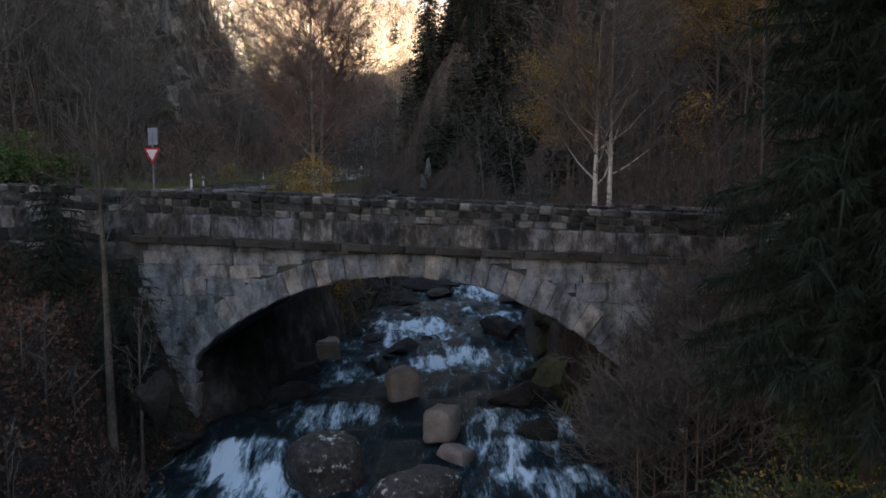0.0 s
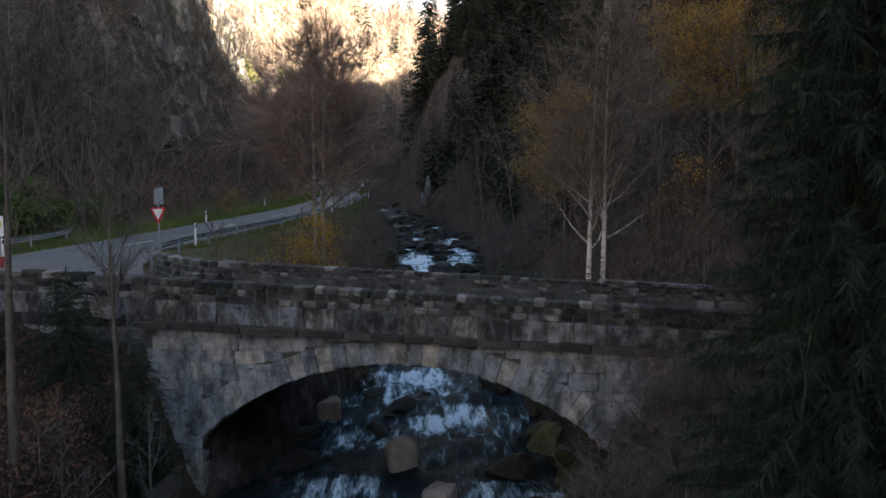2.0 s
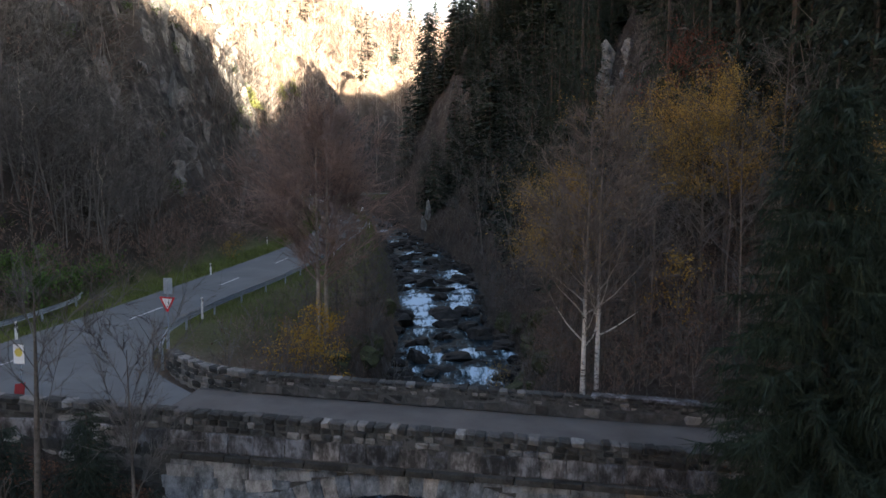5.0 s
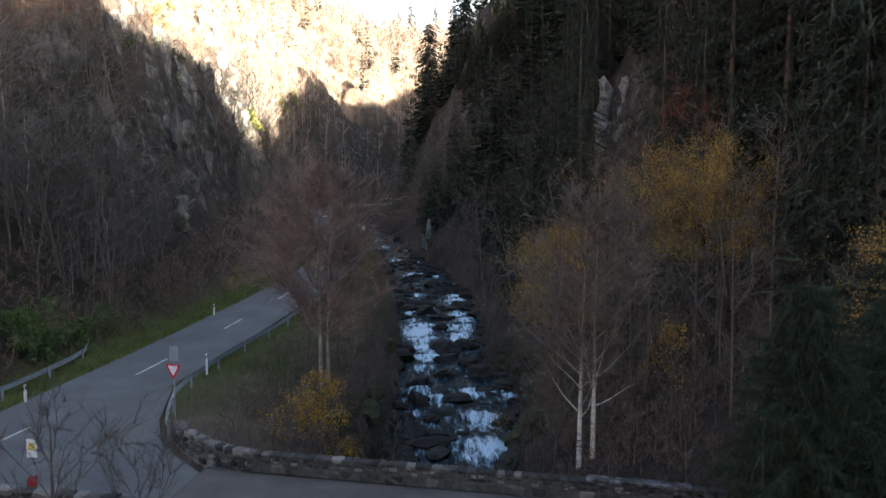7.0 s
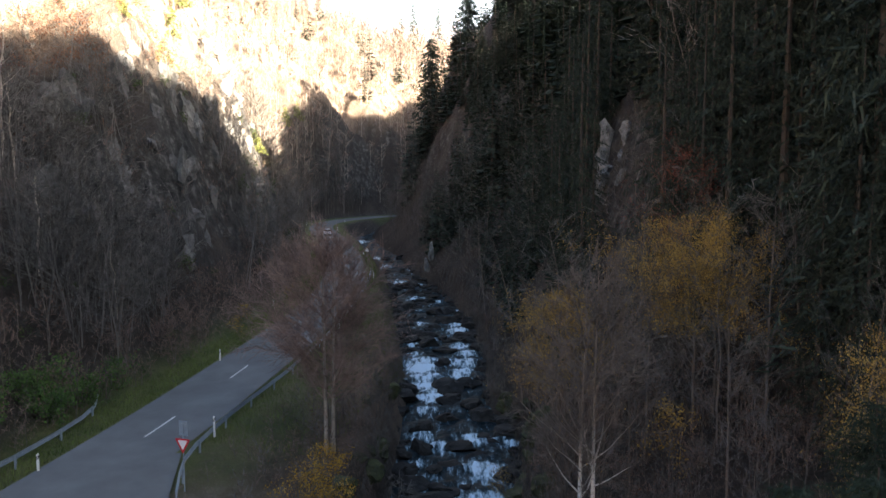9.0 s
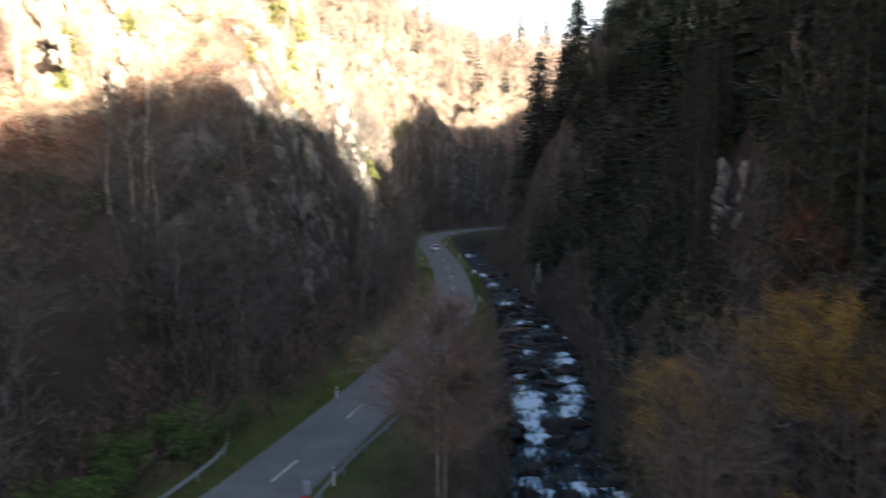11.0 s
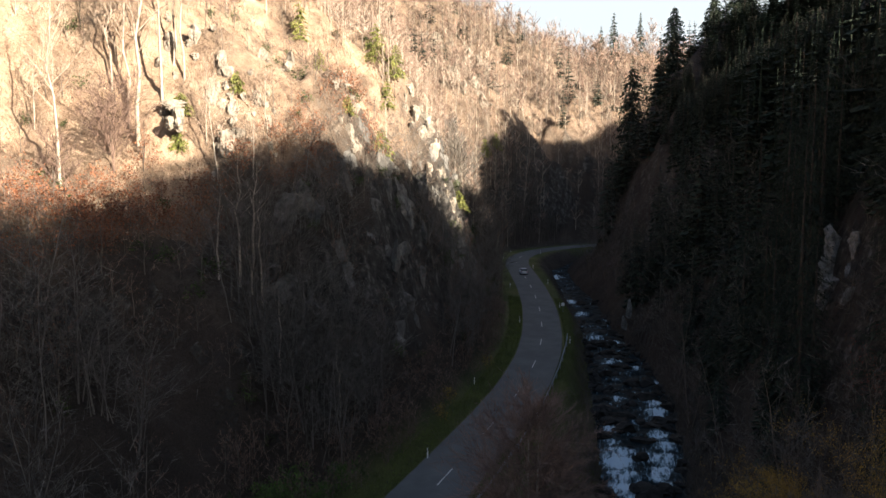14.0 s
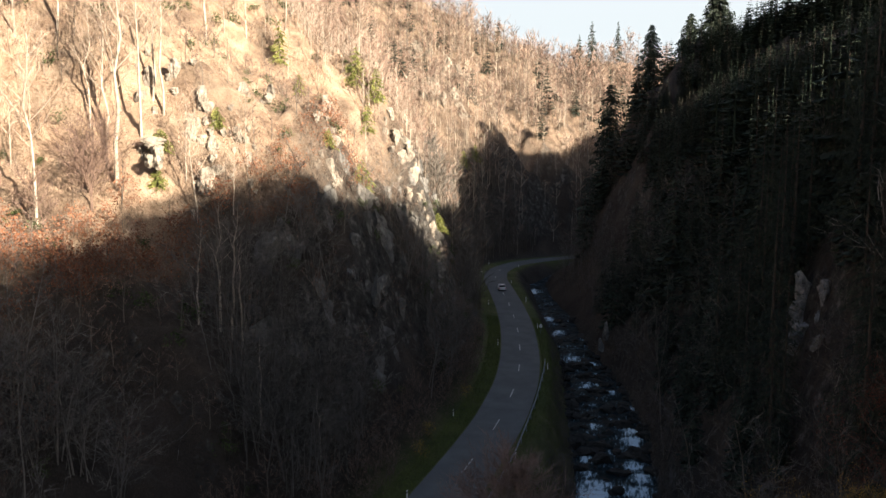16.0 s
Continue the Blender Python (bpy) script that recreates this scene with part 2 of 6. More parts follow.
def ground_z(x, y):
    x, y = np.asarray(x, float), np.asarray(y, float)
    zr, zw = road_z(y), water_z(y)
    xl, xr = np.interp(y, RIVL_Y, RIVL_X), np.interp(y, RIVR_Y, RIVR_X)
    v = (0.113 * x + y - 20.45) / 1.006
    rough = fbm(x, y, 6.0, 4, 3)
    # left bank: up from the water to the road's level, lower in front of the bridge's wing wall
    dl, dr = xl - x, x - xr
    rx = np.interp(y, ROAD_Y, ROAD_X)
    gap = np.maximum(xl - (rx + 4.6), 1.5)
    bank_up = zw + 0.2 + (zr - 0.12 - zw) * (0.80 * smooth(-0.3, 1.5 + 2.5 * smooth(42, 75, y), dl) + 0.20 * smooth(0.0, 1.0, dl / gap)) + 0.5 * rough * smooth(0, 2, dl) * smooth(1.0, 0.7, dl / gap)
    bank_low = zw + 0.2 + 4.2 * smooth(0, 2.5, dl) + 0.22 * np.maximum(dl - 1.5, 0) + 0.7 * rough * smooth(0, 2, dl)
    bank_low = np.minimum(bank_low, zr + 2.0)
    on_deck = smooth(0.25, 0.65, v)
    bank_deck = np.where(v < 7, np.maximum(bank_up, np.where(dl > 1.2, 3.9 - 0.03 * (x + 8), -9) - 0.45 * smooth(5.0, 7.0, v)), bank_up)
    left = bank_low + (bank_deck - bank_low) * on_deck
    near = smooth(60, 35, y)
    rise = (0.62 - 0.2 * near) * dr
    right = zw + 0.1 + (1.2 + 2.6 * smooth(25, 28, y) * smooth(60, 44, y)) * smooth(0, 2.0, dr) + np.minimum(rise, 4.2 + 0.1 * dr) + 0.7 * rough * smooth(0, 2, dr)
    right = np.where((v > 0.3) & (v < 5.3) & (dr > 3.2), 3.62 - 0.045 * x, right)
    bed = zw - 0.75 + 0.5 * rough
    z = np.where(dl > 0, left, np.where(dr > 0, right, bed))
    # hills
    d_left = side_of(LEFT_FOOT, x, y)
    d_right = -side_of(RIGHT_FOOT, x, y)
    big, mid = fbm(x, y, 46.0, 3, 11), fbm(x, y, 13.0, 4, 23)
    wl = d_left + 5.0 * smooth(3, 20, d_left) * mid * 1.2
    hollow, beyond = smooth(72, 56, y), smooth(98, 114, y)
    hl = np.interp(wl, LEFT_D, LEFT_H)
    hl = hl + (np.interp(wl, LEFT_D, BOWL_H) - hl) * hollow + (np.interp(wl, LEFT_D, FAR_H) - hl) * beyond
    hl = hl * (1 + 0.22 * big * smooth(8, 40, d_left))
    hl = hl * (1 - 0.25 * smooth(-150, -60, x) * smooth(250, 330, y))
    hl = hl + np.interp(x, BROW_X, BROW_Z) * np.exp(-((y - 340) / 36) ** 2)
    hl = hl + smooth(2, 8, d_left) * (fbm(x, y, 3.2, 4, 31) * 2.6 + mid * 3.5)
    z = np.where(d_left > 0, zr + hl, z)
    wr = d_right + 4.0 * smooth(3, 16, d_right) * mid
    hr = np.interp(wr, RIGHT_D, RIGHT_H) * (1 + 0.22 * big * smooth(10, 40, d_right)) + smooth(2, 8, d_right) * (fbm(x, y, 3.5, 4, 41) * 2.2 + mid * 3)
    z = np.where(d_right > 0, np.maximum(z, zw + 3.2 + hr), z)
    # unseen ridge top, higher behind the first eye, dips further on to shape shadow
    z = z + np.interp(y + 0.467 * (x + 34), RIDGE_Y, RIDGE_Z) * smooth(9, 27, d_right)
    # a knoll with tall spruces where the valley bends
    knoll = 24 * np.exp(-((x - 12) / 22) ** 2 - ((y - 226) / 24) ** 2) * smooth(0, 12, d_right)
    z = z + knoll
    # junction of road and bridge, cut flat
    u = (x - 0.113 * (y - 20.45)) / 1.006
    edge = np.interp(-u, [8.4, 10.9, 13.4, 16, 30], [5.0, 6.0, 8.3, 16, 16])
    flat = smooth(0.3, 0.7, v) * smooth(edge + 0.4, edge - 0.2, v) * smooth(-9.6, -10.4, u) * smooth(-27, -24, x)
    z = z * (1 - flat) + (zr - 0.10 - 0.012 * np.maximum(0, x + 16)) * flat
    # the road's bed is cut flat
    on_road = smooth(5.6, 4.2, np.abs(x - rx)) * (y > -30)
    z = z * (1 - on_road) + (zr - 0.06) * on_road
    return z


# ---- mesh building ----


def mesh_of(name, verts, faces, materials, index=None, shade=False):
    me = bpy.data.meshes.new(name)
    verts = np.asarray(verts, np.float32)
    faces = np.asarray(faces, np.int32)
    k = faces.shape[1]
    me.vertices.add(len(verts))
    me.vertices.foreach_set("co", verts.ravel())
    me.loops.add(faces.size)
    me.loops.foreach_set("vertex_index", faces.ravel())
    me.polygons.add(len(faces))
    me.polygons.foreach_set("loop_start", np.arange(0, faces.size, k, dtype=np.int32))
    for m in materials:
        me.materials.append(m)
    if index is not None:
        me.polygons.foreach_set("material_index", np.asarray(index, np.int32))
    me.polygons.foreach_set("use_smooth", np.full(len(faces), shade))
    me.update(calc_edges=True)
    return me


def part(name, bm, mat, parent=None, label=""):
    me = bpy.data.meshes.new(name)
    bm.to_mesh(me)
    bm.free()
    me.materials.append(mat)
    ob = new(name, me)
    ob.parent = parent
    return tagged(ob, label)


def block_mesh(name, mat, bevel=0.06, jitter=0.03, seed=0):
    """A unit block with worn edges, to be scaled into single stones."""
    rng = random.Random(seed)
    bm = bmesh.new()
    bmesh.ops.create_cube(bm, size=1.0)
    bmesh.ops.bevel(bm, geom=list(bm.edges), offset=bevel, segments=1, affect="EDGES")
    for v in bm.verts:
        v.co += Vector((rng.uniform(-1, 1), rng.uniform(-1, 1), rng.uniform(-1, 1))) * jitter
    me = bpy.data.meshes.new(name)
    bm.to_mesh(me)
    bm.free()
    me.materials.append(mat)
    return me


# ---- ground: one sheet, finer where the camera passes ----


def spaced(stops):
    out = []
    for (a, b, step) in stops:
        n = max(1, round((b - a) / step))
        out += [a + (b - a) * k / n for k in range(n)]
    return np.array(out + [stops[-1][1]])


gx = spaced([(-3000, -600, 600), (-600, -200, 25), (-200, -75, 4), (-75, -42, 1.1), (-42, 22, 0.5), (22, 60, 1.6), (60, 200, 7), (200, 600, 40), (600, 3000, 600)])
gy = spaced([(-3000, -400, 650), (-400, -60, 34), (-60, 6, 3), (6, 95, 0.5), (95, 160, 0.9), (160, 320, 2.2), (320, 600, 8), (600, 3000, 300)])
GX, GY = np.meshgrid(gx, gy)
GZ = ground_z(GX, GY)
nx, ny = len(gx), len(gy)
ids = np.arange(nx * ny).reshape(ny, nx)
quads = np.stack([ids[:-1, :-1], ids[:-1, 1:], ids[1:, 1:], ids[1:, :-1]], -1).reshape(-1, 4)
M_GROUND, nt, p = material("leaf_litter_and_rock", 0.95)
geo = nt.nodes.new("ShaderNodeNewGeometry")
sep = nt.nodes.new("ShaderNodeSeparateXYZ")
nt.links.new(geo.outputs["True Normal"], sep.inputs[0])
n1, n2, n3 = stuff_noise(nt, 0.12), stuff_noise(nt, 2.5), stuff_noise(nt, 14.0)
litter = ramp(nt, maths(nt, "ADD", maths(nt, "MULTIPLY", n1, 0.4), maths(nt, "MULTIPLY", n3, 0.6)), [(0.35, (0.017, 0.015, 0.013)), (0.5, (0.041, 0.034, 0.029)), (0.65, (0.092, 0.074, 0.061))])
n4 = stuff_noise(nt, 0.9, 6.0, 0.6, (1.0, 1.0, 0.8))
rocky = ramp(nt, maths(nt, "ADD", maths(nt, "MULTIPLY", n4, 0.75), maths(nt, "MULTIPLY", n2, 0.25)), [(0.38, (0.016, 0.016, 0.0155)), (0.53, (0.052, 0.051, 0.049)), (0.68, (0.18, 0.175, 0.165))])
steep = maths(nt, "ADD", sep.outputs[2], maths(nt, "MULTIPLY", n2, 0.5))
is_rock = ramp(nt, steep, [(0.56, (1, 1, 1)), (0.66, (0, 0, 0))])
col = mixed(nt, is_rock, litter, rocky)
att = nt.nodes.new("ShaderNodeAttribute")
att.attribute_name = "grass"
grassy = ramp(nt, maths(nt, "ADD", maths(nt, "MULTIPLY", n1, 0.5), maths(nt, "MULTIPLY", n3, 0.5)), [(0.36, (0.042, 0.066, 0.019)), (0.5, (0.09, 0.11, 0.036)), (0.64, (0.17, 0.155, 0.068))])
# dry grass; on the slope its paleness also stands for sunlight
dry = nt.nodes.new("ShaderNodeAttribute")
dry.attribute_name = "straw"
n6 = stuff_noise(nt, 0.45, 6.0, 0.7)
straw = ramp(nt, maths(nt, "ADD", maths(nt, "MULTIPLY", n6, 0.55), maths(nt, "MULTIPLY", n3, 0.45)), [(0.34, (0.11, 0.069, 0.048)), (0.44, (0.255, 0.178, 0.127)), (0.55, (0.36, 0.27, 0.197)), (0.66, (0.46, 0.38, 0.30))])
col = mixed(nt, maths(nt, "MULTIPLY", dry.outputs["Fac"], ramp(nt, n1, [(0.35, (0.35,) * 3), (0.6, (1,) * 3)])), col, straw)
col = mixed(nt, maths(nt, "MULTIPLY", att.outputs["Fac"], ramp(nt, n2, [(0.3, (0.5,) * 3), (0.5, (1,) * 3)])), col, grassy)
nt.links.new(col, p.inputs["Base Color"])
bump(nt, p, maths(nt, "ADD", n2, maths(nt, "MULTIPLY", n3, 0.5)), 1.0, 0.4)
me = mesh_of("ground", np.stack([GX, GY, GZ], -1).reshape(-1, 3), quads, [M_GROUND], shade=True)
rx = np.interp(GY, ROAD_Y, ROAD_X)
verge = smooth(8.0, 5.0, np.abs(GX - rx + 0.6)) * (GY > 27)
d_l = side_of(LEFT_FOOT, GX, GY)
right_side = smooth(1, 3, GX - rx) * smooth(16, 11, GX - rx) * smooth(25, 30, GY) * smooth(170, 120, GY)
# straw: verge and open slope, set above the shadow edge to brighten lit ground
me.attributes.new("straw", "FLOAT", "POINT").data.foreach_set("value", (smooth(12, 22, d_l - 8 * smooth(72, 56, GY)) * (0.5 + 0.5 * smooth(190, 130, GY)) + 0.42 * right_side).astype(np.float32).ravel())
bank = smooth(0, 2, GX - rx) * smooth(11.5, 6.5, GX - rx + 1.5 * fbm(GX, GY, 4.0, 3, 19)) * smooth(31, 36, GY) * smooth(150, 60, GY) * 0.75
me.attributes.new("grass", "FLOAT", "POINT").data.foreach_set("value", np.maximum(verge, bank).astype(np.float32).ravel())
tagged(new("ground", me), "leaf-strewn valley floor and steep rocky hillsides", "ground", kind="structure")


def ribbon(name, ys, xa, xb, z_of, lift, mat):
    ys = np.asarray(ys)
    verts = np.concatenate([np.stack([xa, ys, z_of(ys) + lift], -1), np.stack([xb, ys, z_of(ys) + lift], -1)])
    n = len(ys)
    k = np.arange(n - 1)
    return mesh_of(name, verts, np.stack([k, k + n, k + n + 1, k + 1], -1), [mat], shade=True)


# ---- road ----
ys = np.linspace(-60, 290, 500)
slope = np.gradient(np.interp(ys, ROAD_Y, ROAD_X), ys)
kern = np.ones(15) / 15
cx = np.convolve(np.pad(np.interp(ys, ROAD_Y, ROAD_X), 7, mode="edge"), kern, "valid")
wide = 3.2 * np.sqrt(1 + np.clip(np.gradient(cx, ys), -1.2, 1.2) ** 2)
tagged(new("road", ribbon("road", ys, cx - wide, cx + wide, road_z, 0.02, M_ASPHALT)), "grey asphalt country road with a dashed centre line", "road", kind="structure")

# ---- river ----
M_WATER, nt, p = material("stream_water", 0.5, specular=0.02)
foam_att = nt.nodes.new("ShaderNodeAttribute")
foam_att.attribute_name = "foam"
flow = nt.nodes.new("ShaderNodeMapping")
flow.inputs["Scale"].default_value = (2.3, 0.60, 0.9)
nt.links.new(nt.nodes.new("ShaderNodeNewGeometry").outputs["Position"], flow.inputs[0])
wisps = node(nt, "ShaderNodeTexNoise", Scale=1.1, Detail=4.0, Roughness=0.55, Distortion=0.45)
froth = node(nt, "ShaderNodeTexNoise", Scale=5.0, Detail=3.0, Roughness=0.5, Distortion=0.8)
for tex in (wisps, froth):
    nt.links.new(flow.outputs[0], tex.inputs["Vector"])
streak = maths(nt, "ADD", maths(nt, "MULTIPLY", wisps.outputs["Fac"], 0.72), maths(nt, "MULTIPLY", froth.outputs["Fac"], 0.28))
f = maths(nt, "ADD", foam_att.outputs["Fac"], maths(nt, "MULTIPLY", maths(nt, "SUBTRACT", streak, 0.5), 3.6))
nt.links.new(ramp(nt, f, [(0.05, (0.010, 0.017, 0.021)), (0.38, (0.028, 0.046, 0.057)), (0.68, (0.19, 0.28, 0.34)), (1.0, (0.62, 0.77, 0.88))]), p.inputs["Base Color"])
nt.links.new(ramp(nt, f, [(0.2, (0.42,) * 3), (0.8, (0.7,) * 3)]), p.inputs["Roughness"])
bump(nt, p, streak, 0.5, 0.2)
wy = np.concatenate([np.linspace(-40, 12, 90, endpoint=False), np.linspace(12, 62, 400, endpoint=False), np.linspace(62, 250, 620)])
wu = np.linspace(-0.04, 1.04, 58)
WU, WY = np.meshgrid(wu, wy)
WX = np.interp(WY, RIVL_Y, RIVL_X) * (1 - WU) + np.interp(WY, RIVR_Y, RIVR_X) * WU
# cascades: the smooth fall is broken into pools and steps
warp = WY + 3.0 * fbm(WX, WY, 5.0, 3, 51)
step = 5.5
cell = np.floor(warp / step)
frac = warp / step - cell
stair = (cell + smooth(0.68, 1.0, frac)) * step
WZ = water_z(WY) + (water_z(stair) - water_z(warp)) * 0.55 + 0.20 * fbm(WX * 1.6, WY, 1.3, 4, 61)
foam = smooth(0.62, 0.85, frac) * smooth(1.15, 0.95, frac) + 0.8 * smooth(0.0, 0.02, frac) * smooth(0.30, 0.02, frac)
foam = foam * smooth(-0.1, 0.25, fbm(WX, WY, 3.0, 3, 71)) * 0.36 + 0.3 * fbm(WX * 1.5, WY * 0.6, 1.6, 3, 81) + 0.02
foam = foam + 0.17 * smooth(24, 28, WY) * smooth(62, 50, WY) - 0.02 * smooth(58, 66, WY)
NEAR_FALLS = ((-5.3, 19.3, 1.3), (-4.4, 18.0, 1.2), (-6.3, 19.9, 0.8), (-4.1, 22.3, 0.9), (-2.9, 22.7, 0.8), (1.8, 22.3, 1.0), (1.9, 19.9, 1.0), (2.4, 18.2, 1.0), (3.9, 21.8, 0.6), (4.2, 18.5, 0.8), (-0.6, 28.8, 0.9), (0.9, 29.8, 1.1), (-2.3, 35.0, 1.0), (-0.7, 35.4, 1.1), (3.1, 37.1, 0.7), (2.8, 43.9, 1.7), (2.8, 48.8, 1.5), (-1.8, 55.4, 1.0), (-0.4, 53.3, 1.0), (2.2, 55.4, 0.8), (5.5, 54.0, 0.7))
FAR_FALLS = ((-2.9, 77.0, 1.9), (-1.9, 71.0, 1.9), (2.2, 76.8, 1.8), (-1.7, 61.7, 0.9), (-3.6, 80.0, 0.9), (2.0, 91.5, 1.3), (1.3, 95.0, 1.1), (-3.6, 96.0, 0.9), (-1.4, 111.0, 1.0), (-5.3, 113.4, 0.9), (-8.6, 129.0, 1.6), (-4.9, 126.2, 0.8), (-13.2, 147.8, 1.6), (-16.2, 160.0, 1.4), (-23.5, 193.0, 2.2), (-2.5, 74.2, 1.5), (-1.6, 68.2, 1.5), (-1.3, 65.0, 1.3), (1.7, 73.4, 1.3), (2.5, 80.5, 1.3), (1.9, 84.0, 1.2), (-4.2, 84.5, 1.0))
for fx, fy, fr in NEAR_FALLS + FAR_FALLS:
    # a lip, a drop and a tail of white water downstream of it
    lat, down = np.exp(-((WX - fx) / fr) ** 2), (fy - WY) / fr
    foam = foam + (0.66 if fy < 60 else 0.86) * lat * smooth(-1.0, -0.5, down) * smooth(2.6, 0.2, down)
    WZ = WZ + lat * min(fr, 1.3) * (0.17 * smooth(0.5, -0.6, down) * smooth(-4.0, -1.0, down) - 0.08 * np.exp(-((down - 1.1) / 0.8) ** 2))
n_u, n_y = len(wu), len(wy)
ids = np.arange(n_u * n_y).reshape(n_y, n_u)
quads = np.stack([ids[:-1, :-1], ids[:-1, 1:], ids[1:, 1:], ids[1:, :-1]], -1).reshape(-1, 4)
me = mesh_of("river", np.stack([WX, WY, WZ], -1).reshape(-1, 3), quads, [M_WATER], shade=True)
me.attributes.new("foam", "FLOAT", "POINT").data.foreach_set("value", foam.astype(np.float32).ravel())
tagged(new("river", me), "dark mountain stream with white foaming cascades", "water", kind="structure")

# ---- trees ----


class Builder:
    def __init__(self):
        self.v, self.f, self.m, self.n = [], [], [], 0

    def add(self, verts, faces, mat):
        self.v.append(np.asarray(verts, float))
        self.f.append(np.asarray(faces, int) + self.n)
        self.m.append(np.full(len(faces), mat))
        self.n += len(verts)

    def arrays(self):
        return np.concatenate(self.v), np.concatenate(self.f), np.concatenate(self.m)


def tube(b, points, radii, sides, mat):
    """A tapered, bent limb of triangles."""
    points = [Vector(p) for p in points]
    verts, faces = [], []
    for k, (p, r) in enumerate(zip(points, radii)):
        way = (points[min(k + 1, len(points) - 1)] - points[max(k - 1, 0)]).normalized()
        side = way.cross(Vector((0.31, 0.95, 0.05))).normalized()
        up = way.cross(side)
        for s in range(sides):
            a = 2 * math.pi * s / sides
            verts.append(p + (side * math.cos(a) + up * math.sin(a)) * r)
    for k in range(len(points) - 1):
        for s in range(sides):
            i, j = k * sides + s, k * sides + (s + 1) % sides
            faces += [(i, j, j + sides), (i, j + sides, i + sides)]
    b.add([tuple(v) for v in verts], faces, mat)


def slivers(b, starts, ends, width, rng, mat):
    """Twigs: one thin triangle each."""
    starts, ends = np.asarray(starts), np.asarray(ends)
    n = len(starts)
    if not n:
        return
    side = np.cross(ends - starts, rng.normal(size=(n, 3)))
    side /= np.linalg.norm(side, axis=1, keepdims=True) + 1e-9
    w = width * rng.uniform(0.6, 1.3, (n, 1))
    verts = np.stack([starts - side * w, starts + side * w, ends], 1).reshape(-1, 3)
    b.add(verts, np.arange(3 * n).reshape(-1, 3), mat)


def leaves(b, centres, size, rng, mat):
    """Leaves: small bent triangles pairs turned at random."""
    centres = np.asarray(centres)
    n = len(centres)
    if not n:
        return
    u = rng.normal(size=(n, 3))
    u /= np.linalg.norm(u, axis=1, keepdims=True)
    w = np.cross(u, rng.normal(size=(n, 3)))
    w /= np.linalg.norm(w, axis=1, keepdims=True) + 1e-9
    s = size * rng.uniform(0.6, 1.3, (n, 1))
    verts = np.stack([centres - u * s, centres + w * s * 0.6, centres + u * s, centres - w * s * 0.6], 1).reshape(-1, 3)
    base = 4 * np.arange(n)[:, None]
    b.add(verts, np.concatenate([base + [0, 1, 2], base + [0, 2, 3]]), mat)


def bare_tree(seed, height, spread, limbs=14, twigs=22, stems=1, low=0.25, sides=4, thick=0.011, twig_w=0.012, leafy=0, leaf=0.1, bend=0.05, up=0.55):
    """Arrays of a leafless tree: slot 0 bark, slot 1 twigs, slot 2 leaves that still hang."""
    rng = np.random.default_rng(seed)
    b = Builder()
    tips = []
    for st in range(stems):
        lean = rng.normal(0, bend, 2) + (rng.normal(0, 0.10, 2) if stems > 1 else 0)
        base = np.array([*(rng.normal(0, 0.18, 2) if stems > 1 else (0, 0)), 0.0])
        n_seg = 7 if sides > 3 else 4
        pts = []
        for k in range(n_seg + 1):
            t = k / n_seg
            wob = rng.normal(0, 0.012 * height, 2) * (t > 0)
            pts.append(np.array([base[0] + lean[0] * height * t + wob[0], base[1] + lean[1] * height * t + wob[1], height * t * (1 - 0.06 * st) - (0.5 if k == 0 else 0)]))
        r0 = height * thick * (0.8 if stems > 1 else 1)
        tube(b, pts, [r0 * (1 - t / n_seg) ** 0.8 + 0.012 for t in range(n_seg + 1)], sides + 1, 0)
        pts = np.array(pts)
        starts, ends = [], []
        for k in range(limbs):
            t = low + (0.97 - low) * (k + rng.uniform(0, 1)) / limbs
            x = t * n_seg
            i = min(int(x), n_seg - 1)
            p0 = pts[i] + (pts[i + 1] - pts[i]) * (x - i)
            a = k * 2.4 + rng.uniform(-0.5, 0.5)
            length = spread * (1.08 - 0.75 * ((t - low) / (1 - low)) ** 1.5) * rng.uniform(0.65, 1.15)
            rise = up + 0.5 * t + rng.uniform(-0.15, 0.2)
            d = np.array([math.cos(a), math.sin(a), rise])
            p1 = p0 + d * length * 0.5
            p2 = p1 + (d + np.array([*rng.normal(0, 0.22, 2), 0.3])) * length * 0.5
            rl = r0 * 0.42 * (1 - 0.6 * t)
            tube(b, [p0, p1, p2] if sides > 3 else [p0, p2], [rl, rl * 0.6, 0.008] if sides > 3 else [rl, 0.01], 3, 0)
            for j in range(twigs):
                q = rng.uniform(0.18, 1.0)
                s = p0 + (p1 - p0) * (q * 2) if q < 0.5 else p1 + (p2 - p1) * (q * 2 - 1)
                dd = d / np.linalg.norm(d) + rng.normal(0, 0.6, 3) + np.array([0, 0, 0.25])
                dd /= np.linalg.norm(dd)
                ll = length * rng.uniform(0.18, 0.5)
                e = s + dd * ll
                starts.append(s), ends.append(e)
                for g in range(2):
                    s2 = s + (e - s) * rng.uniform(0.3, 0.9)
                    e2 = s2 + (dd + rng.normal(0, 0.5, 3)) * ll * 0.5
                    starts.append(s2), ends.append(e2)
                    tips.append(e2)
                tips.append(e)
        slivers(b, starts, ends, twig_w, rng, 1)
    if leafy:
        tips = np.array(tips)
        pick = rng.integers(0, len(tips), leafy)
        leaves(b, tips[pick] + rng.normal(0, 0.22, (leafy, 3)), leaf, rng, 2)
    return b.arrays()


